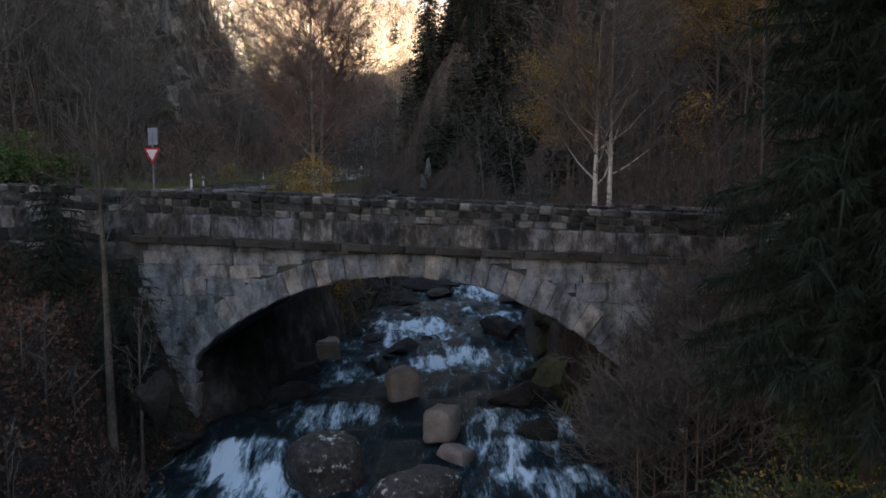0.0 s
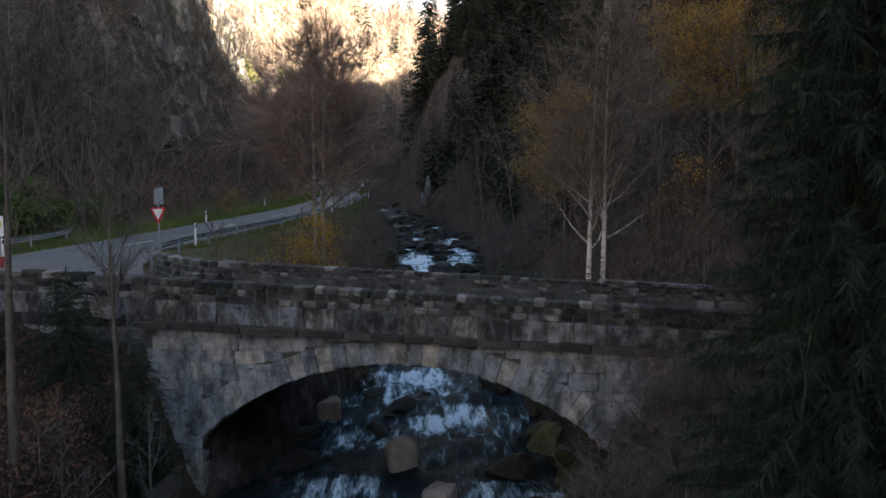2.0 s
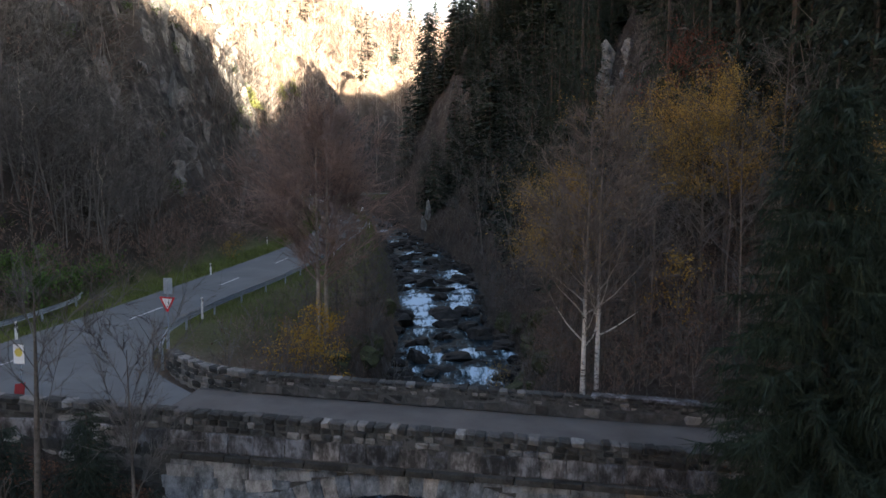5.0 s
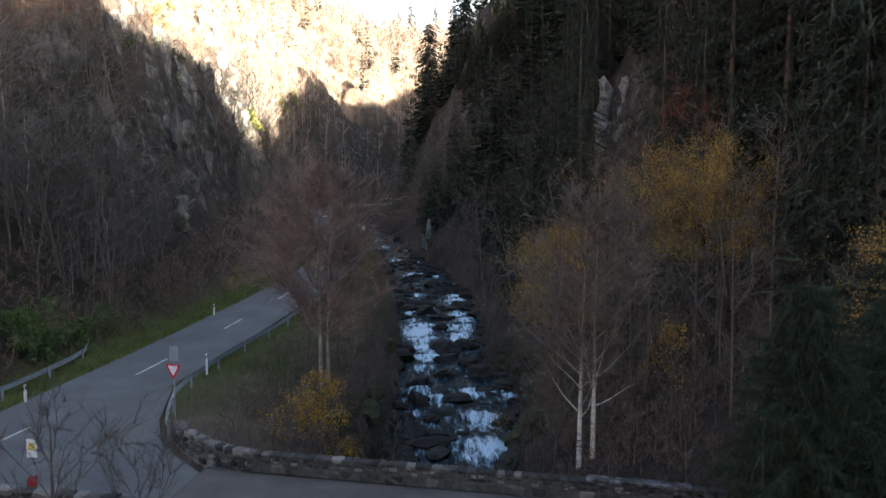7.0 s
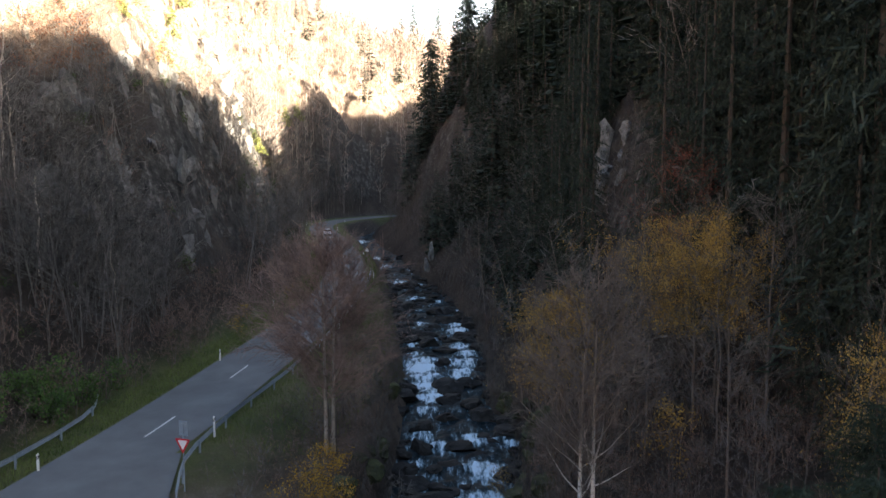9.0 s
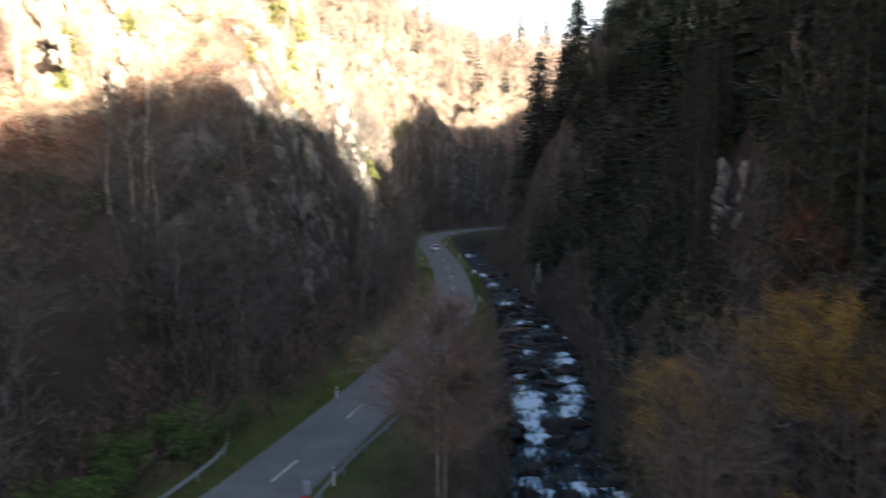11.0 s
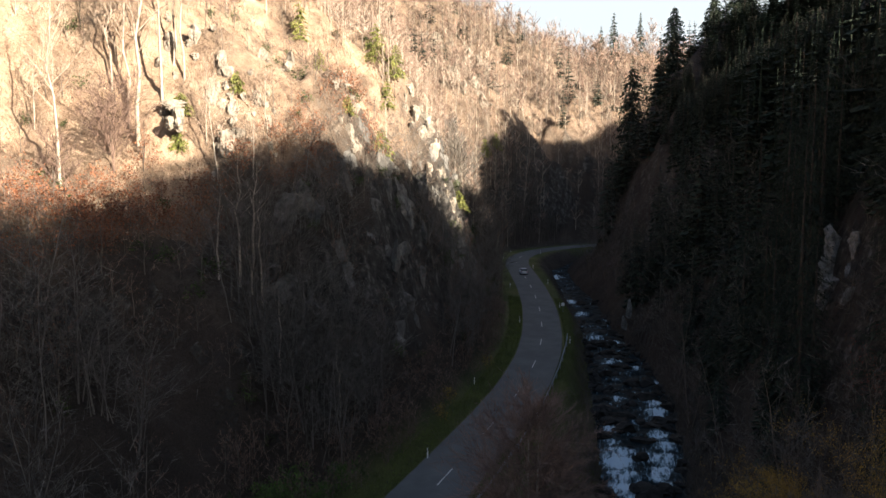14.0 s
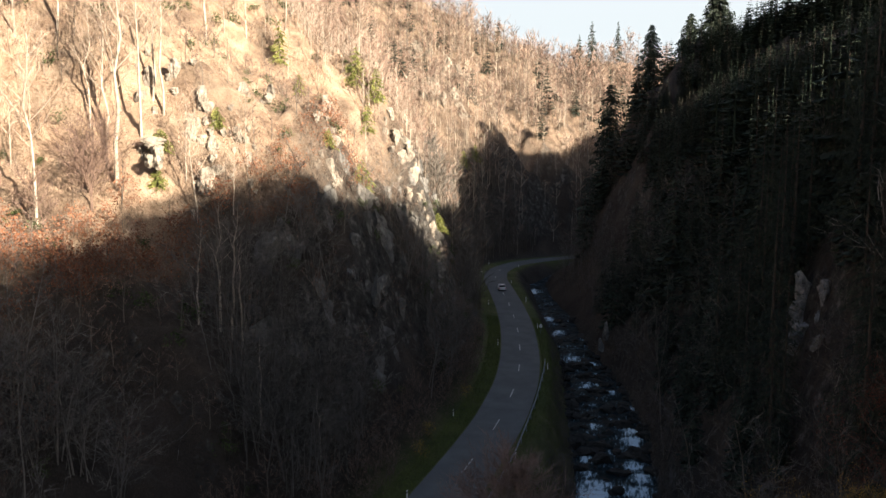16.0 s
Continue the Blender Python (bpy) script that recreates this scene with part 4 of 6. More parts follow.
# parapet: a course of large slabs, a course of small stones, and rounded coping
for parent, vf, u0, u1 in ((near_parapet, 0.20, -23.8, 11.8), (far_parapet, 5.18, -8.4, 11.8)):
    near = parent is near_parapet
    for course in range(4):
        u = u0 + rs.uniform(0, 0.3)
        while u < u1:
            w = (rs.uniform(0.55, 1.15), rs.uniform(0.25, 0.55), rs.uniform(0.22, 0.42), rs.uniform(0.26, 0.5))[course] * (1.0 if u > -10.5 else 1.8)
            uc = u + w / 2
            top, bot = parapet_z(uc), (cornice_z(uc) + 0.22 if near else deck_z(uc))
            tall = top - bot
            z0, z1 = ((0.0, 0.50), (0.50, 0.66), (0.66, 0.82), (0.82, 1.0))[course]
            zc, h = bot + tall * (z0 + z1) / 2, tall * (z1 - z0)
            if course == 3:
                h *= rs.uniform(0.9, 1.1)
            if rs.random() > 0.02:
                mesh = SLABS if (course == 0 and near) or rs.random() < 0.04 else DARKS
                stone(("slab", "stone", "stone", "coping_stone")[course], mesh, parent, uc, vf + rs.uniform(-0.03, 0.03), zc, w * 0.975, 0.44 + (0.06 if course == 3 else 0), h * 0.97, tilt=0.041 + rs.uniform(-0.05, 0.05))
            u += w
    if near:
        z = 0.6
        while z < 3.4:
            u, h = u0, rs.uniform(0.35, 0.5)
            while u < -9.5:
                w = rs.uniform(0.5, 1.0)
                stone("stone", DARKS, parent, u + w / 2, 0.18, z + h / 2, w * 0.96, 0.42, h * 0.95, tilt=rs.uniform(-0.06, 0.06))
                u += w
            z += h
    else:
        u = 5.2
        while u < 9.0:
            w = rs.uniform(0.8, 1.3)
            stone("coping_slab", SLABS, parent, u + w / 2, 5.18, parapet_z(u + w / 2) + 0.02, w * 0.98, 0.52, 0.12, tilt=0.041)
            u += w
for k in range(len(wing) - 1):
    (ua, va), (ub, vb) = wing[k], wing[k + 1]
    ln, ang = math.hypot(ub - ua, vb - va), math.atan2(vb - va, ub - ua)
    for course in range(4):
        s = 0.0
        while s < ln:
            w = rs.uniform(0.3, 0.6)
            t = (s + w / 2) / ln
            zc = parapet_z(ua + (ub - ua) * t) - 0.05 * (k + t)
            stone("stone", DARKS, wing_wall, ua + (ub - ua) * t + 0.15, va + (vb - va) * t + 0.1, zc - 0.12 - 0.26 * course, w * 0.96, 0.48, 0.25, turn=ang)
            s += w

# ---- junction between road and bridge ----
bm = bmesh.new()
apron = [(-24.5, 27.5), (-24, 22.9), (-16, 22.6), (-9.8, 22.05), (-9.9, 26.6), (-11.6, 28.3), (-13.0, 30.0), (-14.2, 32.8), (-15.5, 38.0), (-19.0, 38)]
top = [bm.verts.new((x, y, float(road_z(y)) + 0.034 - 0.012 * max(0, x + 16))) for x, y in apron]
f = bm.faces.new(top)
bmesh.ops.triangulate(bm, faces=[f])
tagged(part("apron", bm, M_ASPHALT), "asphalt junction apron beside the bridge", "road", kind="structure")

# ---- centre-line dashes ----
for k in range(16):
    y0 = 28.2 + 12.3 * k
    if y0 > 205:
        break
    yy = np.linspace(y0, y0 + 3.6, 5)
    xx = np.interp(yy, ys, cx)
    me = ribbon("lane_dash", yy, xx - 0.07, xx + 0.07, road_z, 0.040, M_LINE)
    tagged(new("lane_dash", me), "worn white centre-line dash on the asphalt", "road marking", "centre line dashes", "structure")
# ---- guard rails ----


def guard_rail(line, label):
    """A corrugated steel beam on posts, along a line of (x, y, z of the ground)."""
    rail = empty("guard_rail", Matrix.Translation(line[0]), label, "guard rail", "guard rails")
    o = Vector(line[0])
    pts = [Vector(p) - o for p in line]
    sec = [(0.0, 0.42), (0.08, 0.47), (0.08, 0.52), (0.0, 0.57), (0.08, 0.62), (0.08, 0.68), (0.0, 0.73), (-0.008, 0.73), (0.07, 0.68), (0.07, 0.62), (-0.008, 0.575), (-0.008, 0.565), (0.07, 0.52), (0.07, 0.47), (-0.008, 0.42)]
    bm = bmesh.new()
    rings = []
    for k, q in enumerate(pts):
        way = (pts[min(k + 1, len(pts) - 1)] - pts[max(k - 1, 0)]).normalized()
        side = Vector((-way.y, way.x, 0)).normalized()
        rings.append([bm.verts.new(q + side * a + Vector((0, 0, h))) for a, h in sec])
    for r0, r1 in zip(rings[:-1], rings[1:]):
        for a in range(len(sec)):
            b = (a + 1) % len(sec)
            bm.faces.new((r0[a], r0[b], r1[b], r1[a]))
    bm.faces.new(rings[0])
    bm.faces.new(rings[-1][::-1])
    bmesh.ops.recalc_face_normals(bm, faces=bm.faces[:])
    part("beam", bm, M_STEEL, rail, "dull galvanised steel beam")
    pm = bmesh.new()
    box(pm, -0.05, 0.05, -0.06, 0.06, -0.4, 0.70)
    post = part("post", pm, M_STEEL, rail)
    post.location = pts[0] + Vector((0.08, 0, 0))
    run = 0.0
    for a, b in zip(pts[:-1], pts[1:]):
        seg = (b - a).length
        while run < seg:
            c = new("post", post.data)
            c.parent = rail
            c.location = a + (b - a) * (run / seg) + Vector((0.08, 0, 0))
            run += 2.0 if len(pts) < 14 else 4.0
        run -= seg
    return rail


line = [(-12.9, 30.5, 4.2), (-13.3, 31.5, 4.1), (-14.0, 33.8, 4.12), (-14.5, 35.9, 4.18)]
for y in np.arange(38, 110, 2.5):
    line.append((float(np.interp(y, (38, 41, 44, 48, 53, 60, 70, 79, 89, 102, 110), (-14.6, -14.4, -14.1, -13.4, -12.6, -11.9, -11.1, -10.95, -10.9, -11.3, -11.9))), float(y), float(road_z(y)) - 0.02))
guard_rail(line, "long grey steel guard rail on posts beside the road")
line = [(-25.2, 47.4, 4.55), (-24.6, 46.6, 4.5), (-23.9, 44.6, 4.45), (-23.65, 42.6, 4.4), (-23.8, 39.8, 4.3), (-24.2, 36, 4.2)]
for y in np.arange(33, 8, -3.0):
    line.append((-24.2 - 0.27 * (36 - y), float(y), float(road_z(y))))
guard_rail(line[::-1], "short grey steel guard rail with a turned-back end by the slope")

# ---- guide posts ----


def guide_post():
    root = empty("guide_post", Matrix.Identity(4), "white plastic guide post with a slanting black band", "guide post", "guide posts along the road")
    bm = bmesh.new()
    prism(bm, [(-0.06, -0.3), (0.06, -0.3), (0.06, 0.95), (0.03, 1.02), (-0.06, 0.98)], -0.05, 0.05)
    part("shaft", bm, M_WHITE, root)
    bm = bmesh.new()
    prism(bm, [(-0.064, 0.66), (0.064, 0.74), (0.064, 0.94), (-0.064, 0.86)], -0.054, 0.054)
    part("band", bm, M_BLACK, root, "black reflector band")
    bm = bmesh.new()
    prism(bm, [(-0.02, 0.72), (0.02, 0.72), (0.02, 0.88), (-0.02, 0.88)], -0.060, 0.060)
    part("reflector", bm, M_SIGNWHITE, root)
    return root


first = guide_post()
first.matrix_basis = pose(-14.3, 40.3, float(road_z(39.3)) + 0.45, 0, 0, 10)
for x, y in ((-22.6, 35.6), (-19.6, 58.0), (-20.4, 80.5), (-20.9, 116.9), (-28.9, 151.4), (-39.4, 197), (-11.0, 70), (-11.0, 104.4), (-15.6, 131), (-21.2, 157), (-28.2, 181), (-30.5, 211), (-40.3, 214)):
    copy_thing(first, pose(x, y, float(road_z(y)) - 0.02, 0, 0, 8))

# ---- signs ----


def sign_post(root, height, r=0.035):
    bm = bmesh.new()
    bmesh.ops.create_cone(bm, cap_ends=True, segments=10, radius1=r, radius2=r, depth=height + 0.4, matrix=Matrix.Translation((0, 0, height / 2 - 0.2)))
    part("post", bm, M_STEEL, root, "galvanised steel post")


def rounded_triangle(side, r, n=4):
    """Outline with its point downwards, centred."""
    h = side * math.sqrt(3) / 2
    corners = [(-side / 2, h / 3), (0, -2 * h / 3), (side / 2, h / 3)]
    out = []
    for k, (x, z) in enumerate(corners):
        px, pz = corners[k - 1]
        qx, qz = corners[(k + 1) % 3]
        for s in range(n + 1):
            t = s / n
            ax, az = x + (px - x) * r / side, z + (pz - z) * r / side
            bx, bz = x + (qx - x) * r / side, z + (qz - z) * r / side
            out.append(((1 - t) ** 2 * ax + 2 * t * (1 - t) * x + t * t * bx, (1 - t) ** 2 * az + 2 * t * (1 - t) * z + t * t * bz))
    return out


yield_sign = empty("yield_sign", pose(-13.62, 33.4, 4.15, 0, 0, -14), "red and white triangular yield sign on a steel post", "road sign")
sign_post(yield_sign, 3.5)
bm = bmesh.new()
prism(bm, [(x, z + 2.42) for x, z in rounded_triangle(0.92, 0.10)], -0.05, -0.035)
part("triangle", bm, M_RED, yield_sign, "red border")
bm = bmesh.new()
prism(bm, [(x, z + 2.43) for x, z in rounded_triangle(0.60, 0.05)], -0.056, -0.05)
part("field", bm, M_SIGNWHITE, yield_sign, "white field")
bm = bmesh.new()
prism(bm, [(-0.25, 2.83), (0.25, 2.83), (0.25, 3.62), (-0.25, 3.62)], 0.036, 0.05)
part("back_plate", bm, M_STEEL, yield_sign, "grey back of a second sign facing away")
for zz in (3.0, 3.42):
    bm = bmesh.new()
    box(bm, -0.24, 0.24, 0.022, 0.036, zz, zz + 0.04)
    part("clamp_bar", bm, M_STEEL, yield_sign)

stop_sign = empty("bus_stop_sign", pose(-14.6, 22.7, 4.0, 0, 0, -8), "white plate with a yellow disc on a post by the wall", "road sign")
sign_post(stop_sign, 2.75)
bm = bmesh.new()
prism(bm, [(-0.2, 2.15), (0.2, 2.15), (0.2, 2.82), (-0.2, 2.82)], -0.05, -0.036)
part("plate", bm, M_SIGNWHITE, stop_sign, "white plate")
bm = bmesh.new()
prism(bm, [(0.15 * math.cos(a), 2.55 + 0.15 * math.sin(a)) for a in np.linspace(0, 2 * math.pi, 20, endpoint=False)], -0.056, -0.05)
part("disc", bm, M_SIGNYELLOW, stop_sign, "yellow disc")
bm = bmesh.new()
prism(bm, [(-0.28, 0.9), (0.12, 0.98), (0.2, 1.5), (-0.2, 1.42)], -0.05, -0.038)
M_DULLRED = speckled("faded_red_film", (0.20, 0.025, 0.03), (0.28, 0.04, 0.045), 4.0, 30.0, 0.5, strength=0.02)
part("lower_plate", bm, M_DULLRED, stop_sign, "tilted dull red plate")
km = empty("marker_sign", pose(-14.6, 127.5, float(road_z(127.5)), 0, 0, -10), "small white marker plate on a post by the road", "road sign")
sign_post(km, 1.5)
bm = bmesh.new()
prism(bm, [(-0.3, 1.05), (0.3, 1.05), (0.3, 1.5), (0.0, 1.75), (-0.3, 1.5)], -0.05, -0.036)
part("plate", bm, M_SIGNWHITE, km, "white plate")

# ---- car ----
car = empty("car", pose(-29.1, 170.5, float(road_z(170.5)) + 0.03, 0, 0, 14), "silver hatchback driving away on the asphalt road", "car")
bm = bmesh.new()
prism(bm, [(-2.1, 0.28), (2.05, 0.28), (2.1, 0.62), (1.95, 0.82), (1.0, 0.92), (-1.95, 0.95), (-2.12, 0.7)], -0.86, 0.86)
bmesh.ops.bevel(bm, geom=list(bm.edges), offset=0.06, segments=2, affect="EDGES")
bmesh.ops.rotate(bm, verts=bm.verts[:], matrix=Matrix.Rotation(radians(90), 3, "Z"))
part("body", bm, M_CARPAINT, car)
bm = bmesh.new()
prism(bm, [(-1.95, 0.93), (1.0, 0.91), (0.35, 1.38), (-1.55, 1.42)], -0.70, 0.70)
bmesh.ops.rotate(bm, verts=bm.verts[:], matrix=Matrix.Rotation(radians(90), 3, "Z"))
part("cabin_glass", bm, M_GLASS, car, "dark glazed cabin")
bm = bmesh.new()
prism(bm, [(-1.62, 1.41), (0.38, 1.37), (0.2, 1.47), (-1.45, 1.49)], -0.70, 0.70)
bmesh.ops.bevel(bm, geom=list(bm.edges), offset=0.03, segments=1, affect="EDGES")
bmesh.ops.rotate(bm, verts=bm.verts[:], matrix=Matrix.Rotation(radians(90), 3, "Z"))
part("roof", bm, M_CARPAINT, car)
for sx in (-1, 1):
    for yy in (-1.3, 1.3):
        bm = bmesh.new()
        bmesh.ops.create_cone(bm, cap_ends=True, segments=18, radius1=0.31, radius2=0.31, depth=0.2, matrix=Matrix.Translation((sx * 0.78, yy, 0.31)) @ Matrix.Rotation(radians(90), 4, "Y"))
        wheel = part("wheel", bm, M_BLACK, car, "black tyre")
        bm = bmesh.new()
        bmesh.ops.create_cone(bm, cap_ends=True, segments=14, radius1=0.19, radius2=0.19, depth=0.03, matrix=Matrix.Translation((sx * 0.89, yy, 0.31)) @ Matrix.Rotation(radians(90), 4, "Y"))
        part("rim", bm, M_STEEL, wheel, "steel rim")
    bm = bmesh.new()
    box(bm, sx * 0.72 - 0.12, sx * 0.72 + 0.12, -2.15, -2.08, 0.62, 0.82)
    part("tail_lamp", bm, M_LAMPRED, car, "red tail lamp")
bm = bmesh.new()
box(bm, -0.26, 0.26, -2.15, -2.12, 0.5, 0.61)
part("number_plate", bm, M_SIGNWHITE, car, "white plate")

# ---- boulders ----


def rock_mesh(name, mat, seed, level=2, facets=9, rough=0.10, squash=0.75):
    """A broken block: a ball cut by planes, then roughened at three scales."""
    rng = random.Random(seed)
    bm = bmesh.new()
    bmesh.ops.create_icosphere(bm, subdivisions=level, radius=0.7)
    planes = []
    for k in range(facets):
        n = Vector((rng.gauss(0, 1), rng.gauss(0, 1), rng.gauss(0, 0.8))).normalized()
        planes.append((n, rng.uniform(0.30, 0.50)))
    shift = Vector((rng.uniform(0, 50), rng.uniform(0, 50), rng.uniform(0, 50)))
    for v in bm.verts:
        for sweep in range(2):
            for n, d in planes:
                over = v.co.dot(n) - d
                if over > 0:
                    v.co -= n * over * 0.97
        q = v.co.copy()
        v.co += q.normalized() * rough * (noise.noise(q * 2.2 + shift) + 0.6 * noise.noise(q * 5.5 + shift) + 0.35 * noise.noise(q * 13 + shift))
        v.co.z *= squash
    for f in bm.faces:
        f.smooth = False
    me = bpy.data.meshes.new(name)
    bm.to_mesh(me)
    bm.free()
    me.materials.append(mat)
    return me


def boulder(me, x, y, z, sx, sy, sz, turn, label, group=""):
    ob = new("boulder", me)
    ob.matrix_basis = Matrix.Translation((x, y, z)) @ Euler((0, 0, turn)).to_matrix().to_4x4() @ Matrix.Diagonal((sx, sy, sz, 1))
    return tagged(ob, label, "boulder", group)


big = [rock_mesh("boulder", m, 300 + k, 5, 8 if k < 2 else 12, 0.05 if k < 2 else 0.09) for k, m in enumerate((M_TANROCK, M_TANROCK, M_LICHEN, M_LICHEN, M_BOULDER, M_BOULDER))]


def worn_block(mat, seed):
    """A weathered angular boulder: the hull of a jittered block, its edges worn round."""
    rng = random.Random(seed)
    bm = bmesh.new()
    for k in range(8):
        bm.verts.new([(1 if k >> a & 1 else -1) * (0.5 - rng.uniform(0, 0.24)) for a in range(3)])
    for k in range(5):
        d = Vector((rng.gauss(0, 1), rng.gauss(0, 1), rng.gauss(0, 1))).normalized()
        bm.verts.new(d * rng.uniform(0.48, 0.6))
    bmesh.ops.convex_hull(bm, input=bm.verts[:])
    bmesh.ops.delete(bm, geom=[v for v in bm.verts if not v.link_faces], context="VERTS")
    bmesh.ops.subdivide_edges(bm, edges=bm.edges[:], cuts=3, use_grid_fill=True)
    for sweep in range(2):
        bmesh.ops.smooth_vert(bm, verts=bm.verts[:], factor=0.5, use_axis_x=True, use_axis_y=True, use_axis_z=True)
    bmesh.ops.subdivide_edges(bm, edges=bm.edges[:], cuts=1, use_grid_fill=True)
    shift = Vector((rng.uniform(0, 50), rng.uniform(0, 50), rng.uniform(0, 50)))
    for v in bm.verts:
        q = v.co.copy()
        v.co += q.normalized() * (0.05 * noise.noise(q * 3 + shift) + 0.03 * noise.noise(q * 8 + shift) + 0.015 * noise.noise(q * 18 + shift))
    for f in bm.faces:
        f.smooth = True
    me = bpy.data.meshes.new("boulder")
    bm.to_mesh(me)
    bm.free()
    me.materials.append(mat)
    return me


tan_blocks = [worn_block(M_TANROCK, 60 + k) for k in range(3)]
boulder(tan_blocks[0], -1.45, 24.6, -2.1, 1.55, 1.4, 1.45, 0.5, "large tan granite boulder standing in the stream")
boulder(tan_blocks[1], -0.02, 21.2, -2.3, 1.35, 1.2, 1.3, 1.25, "tall angular tan granite boulder in the stream")
boulder(tan_blocks[2], 0.34, 19.8, -2.95, 1.25, 1.1, 1.15, 2.6, "low tan boulder under a taller one")
lichen_blocks = [worn_block(M_LICHEN, 70 + k) for k in range(2)]
boulder(lichen_blocks[0], -3.1, 18.3, -2.5, 2.2, 1.9, 2.0, 0.5, "big dark boulder spotted with pale lichen amid the cascades")
boulder(lichen_blocks[1], -0.65, 17.2, -2.95, 2.6, 2.0, 1.7, 0.9, "broad flat boulder spotted with pale lichen")
boulder(big[4], 2.5, 24.2, -2.4, 1.7, 1.5, 1.4, 0.4, "rounded dark wet boulder in the stream")
boulder(big[5], 3.0, 20.9, -2.6, 1.1, 1.0, 1.1, 0.1, "small round dark boulder amid white water")
boulder(big[5], -5.3, 24.6, -2.5, 1.4, 1.2, 1.1, 0.9, "dark wet boulder below the vault")
boulder(big[4], -0.9, 44.6, -1.4, 3.0, 1.6, 1.1, 0.1, "broad grey slab of rock by the cascade")
boulder(big[5], 2.6, 33.0, -1.9, 1.7, 1.5, 1.6, 2.1, "dark boulder parting the rapids")
boulder(big[4], -1.9, 30.6, -2.2, 1.3, 1.2, 1.2, 1.1, "dark boulder in the rapids above the bridge")
boulder(big[4], -6.75, 16.3, 0.0, 0.8, 0.7, 1.5, 0.3, "pale bluish-grey rock sticking out of the bank")
bm = bmesh.new()
box(bm, -0.5, 0.5, -0.6, 0.6, -1.4, 0.9)
bmesh.ops.bevel(bm, geom=list(bm.edges), offset=0.08, segments=2, affect="EDGES")
pier = part("stone_block", bm, M_TANROCK)
pier.matrix_basis = pose(-4.9, 29.4, -2.3, 0, 0, 12)
tagged(pier, "pale squared stone block at the water's edge", "stone block")
small = [rock_mesh("boulder", M_BOULDER, 330 + k, 3, 10, 0.14) for k in range(8)]
rng = random.Random(5)
n_b = 0
while n_b < 300:
    y = 13 + (rng.random() ** 1.5) * 150 if n_b < 130 else rng.uniform(40, 125)
    t = rng.random()
    if rng.random() < 0.45:
        t = rng.choice((0.0, 1.0)) + rng.gauss(0, 0.09)
    xl, xr = np.interp(y, RIVL_Y, RIVL_X), np.interp(y, RIVR_Y, RIVR_X)
    x = float(xl + (xr - xl) * t)
    s = rng.uniform(0.45, 1.15) if y < 40 else rng.uniform(0.8, 1.9)
    if y < 21 and 0.15 < t < 0.8:
        continue
    if any(abs(x - fx) < 0.8 * fr + 0.3 * s and -0.7 * fr - 0.4 * s < fy - y < 1.7 * fr for fx, fy, fr in NEAR_FALLS + FAR_FALLS):
        continue
    z = float(water_z(np.array(y))) - 0.12 + (0.25 if t < 0.03 or t > 0.97 else 0)
    boulder(rng.choice(small), x, y, z, s * rng.uniform(0.8, 1.6), s * rng.uniform(0.8, 1.3), s * rng.uniform(0.6, 1.2), rng.uniform(0, 6.3), "dark wet boulder in the rocky stream bed", "boulders in the stream")
    n_b += 1

M_MOSS = speckled("mossy_boulder", (0.016, 0.018, 0.012), (0.075, 0.085, 0.035), 1.5, 10.0, 0.8, piece=0.3, per_object=True, strength=0.7, distance=0.05)
mossy = [rock_mesh("boulder", M_MOSS, 350 + k, 3, 10, 0.16) for k in range(4)]
for k in range(46):
    y = rng.uniform(18, 62)
    right = k % 3 > 0
    xe = float(np.interp(y, RIVR_Y, RIVR_X)) if right else float(np.interp(y, RIVL_Y, RIVL_X))
    x = xe + (1 if right else -1) * rng.uniform(-0.2, 2.2)
    if not right and 19 < y < 27:
        continue
    s = rng.uniform(0.7, 1.8)
    boulder(rng.choice(mossy), x, y, float(ground_z(x, y)) - 0.05 * s, s * rng.uniform(0.9, 1.5), s * rng.uniform(0.8, 1.3), s * rng.uniform(0.8, 1.3), rng.uniform(0, 6.3), "dark mossy boulder on the stream bank", "boulders on the banks")

# ---- cliffs ----


def crag_mesh(mat, seed):
    """A jagged outcrop: a lump cut by steep planes and split by upright fissures."""
    rng = random.Random(seed)
    bm = bmesh.new()
    bmesh.ops.create_icosphere(bm, subdivisions=4, radius=0.75)
    planes = []
    for k in range(11):
        n = Vector((rng.gauss(0, 1), rng.gauss(0, 1), rng.gauss(0, 0.45))).normalized()
        planes.append((n, rng.uniform(0.30, 0.52)))
    shift = Vector((rng.uniform(0, 90), rng.uniform(0, 90), rng.uniform(0, 90)))
    for v in bm.verts:
        for sweep in range(2):
            for n, d in planes:
                over = v.co.dot(n) - d
                if over > 0:
                    v.co -= n * over * 0.95
        q = v.co.copy()
        split = abs(noise.noise(Vector((q.x * 4.2, q.y * 4.2, q.z * 1.1)) + shift))
        step = noise.noise(Vector((q.x * 2.0, q.y * 2.0, q.z * 5.0)) - shift)
        v.co += Vector((q.x, q.y, 0.3 * q.z)) * (0.5 * min(split, 0.45) + 0.22 * step - 0.12) + q.normalized() * 0.07 * noise.noise(q * 9 + shift)
    me = bpy.data.meshes.new("crag")
    bm.to_mesh(me)
    bm.free()
    me.materials.append(mat)
    return me


crag_dark = [crag_mesh(M_CLIFF, 360 + k) for k in range(5)]
crag_pale = [crag_mesh(M_PALEROCK, 370 + k) for k in range(4)]


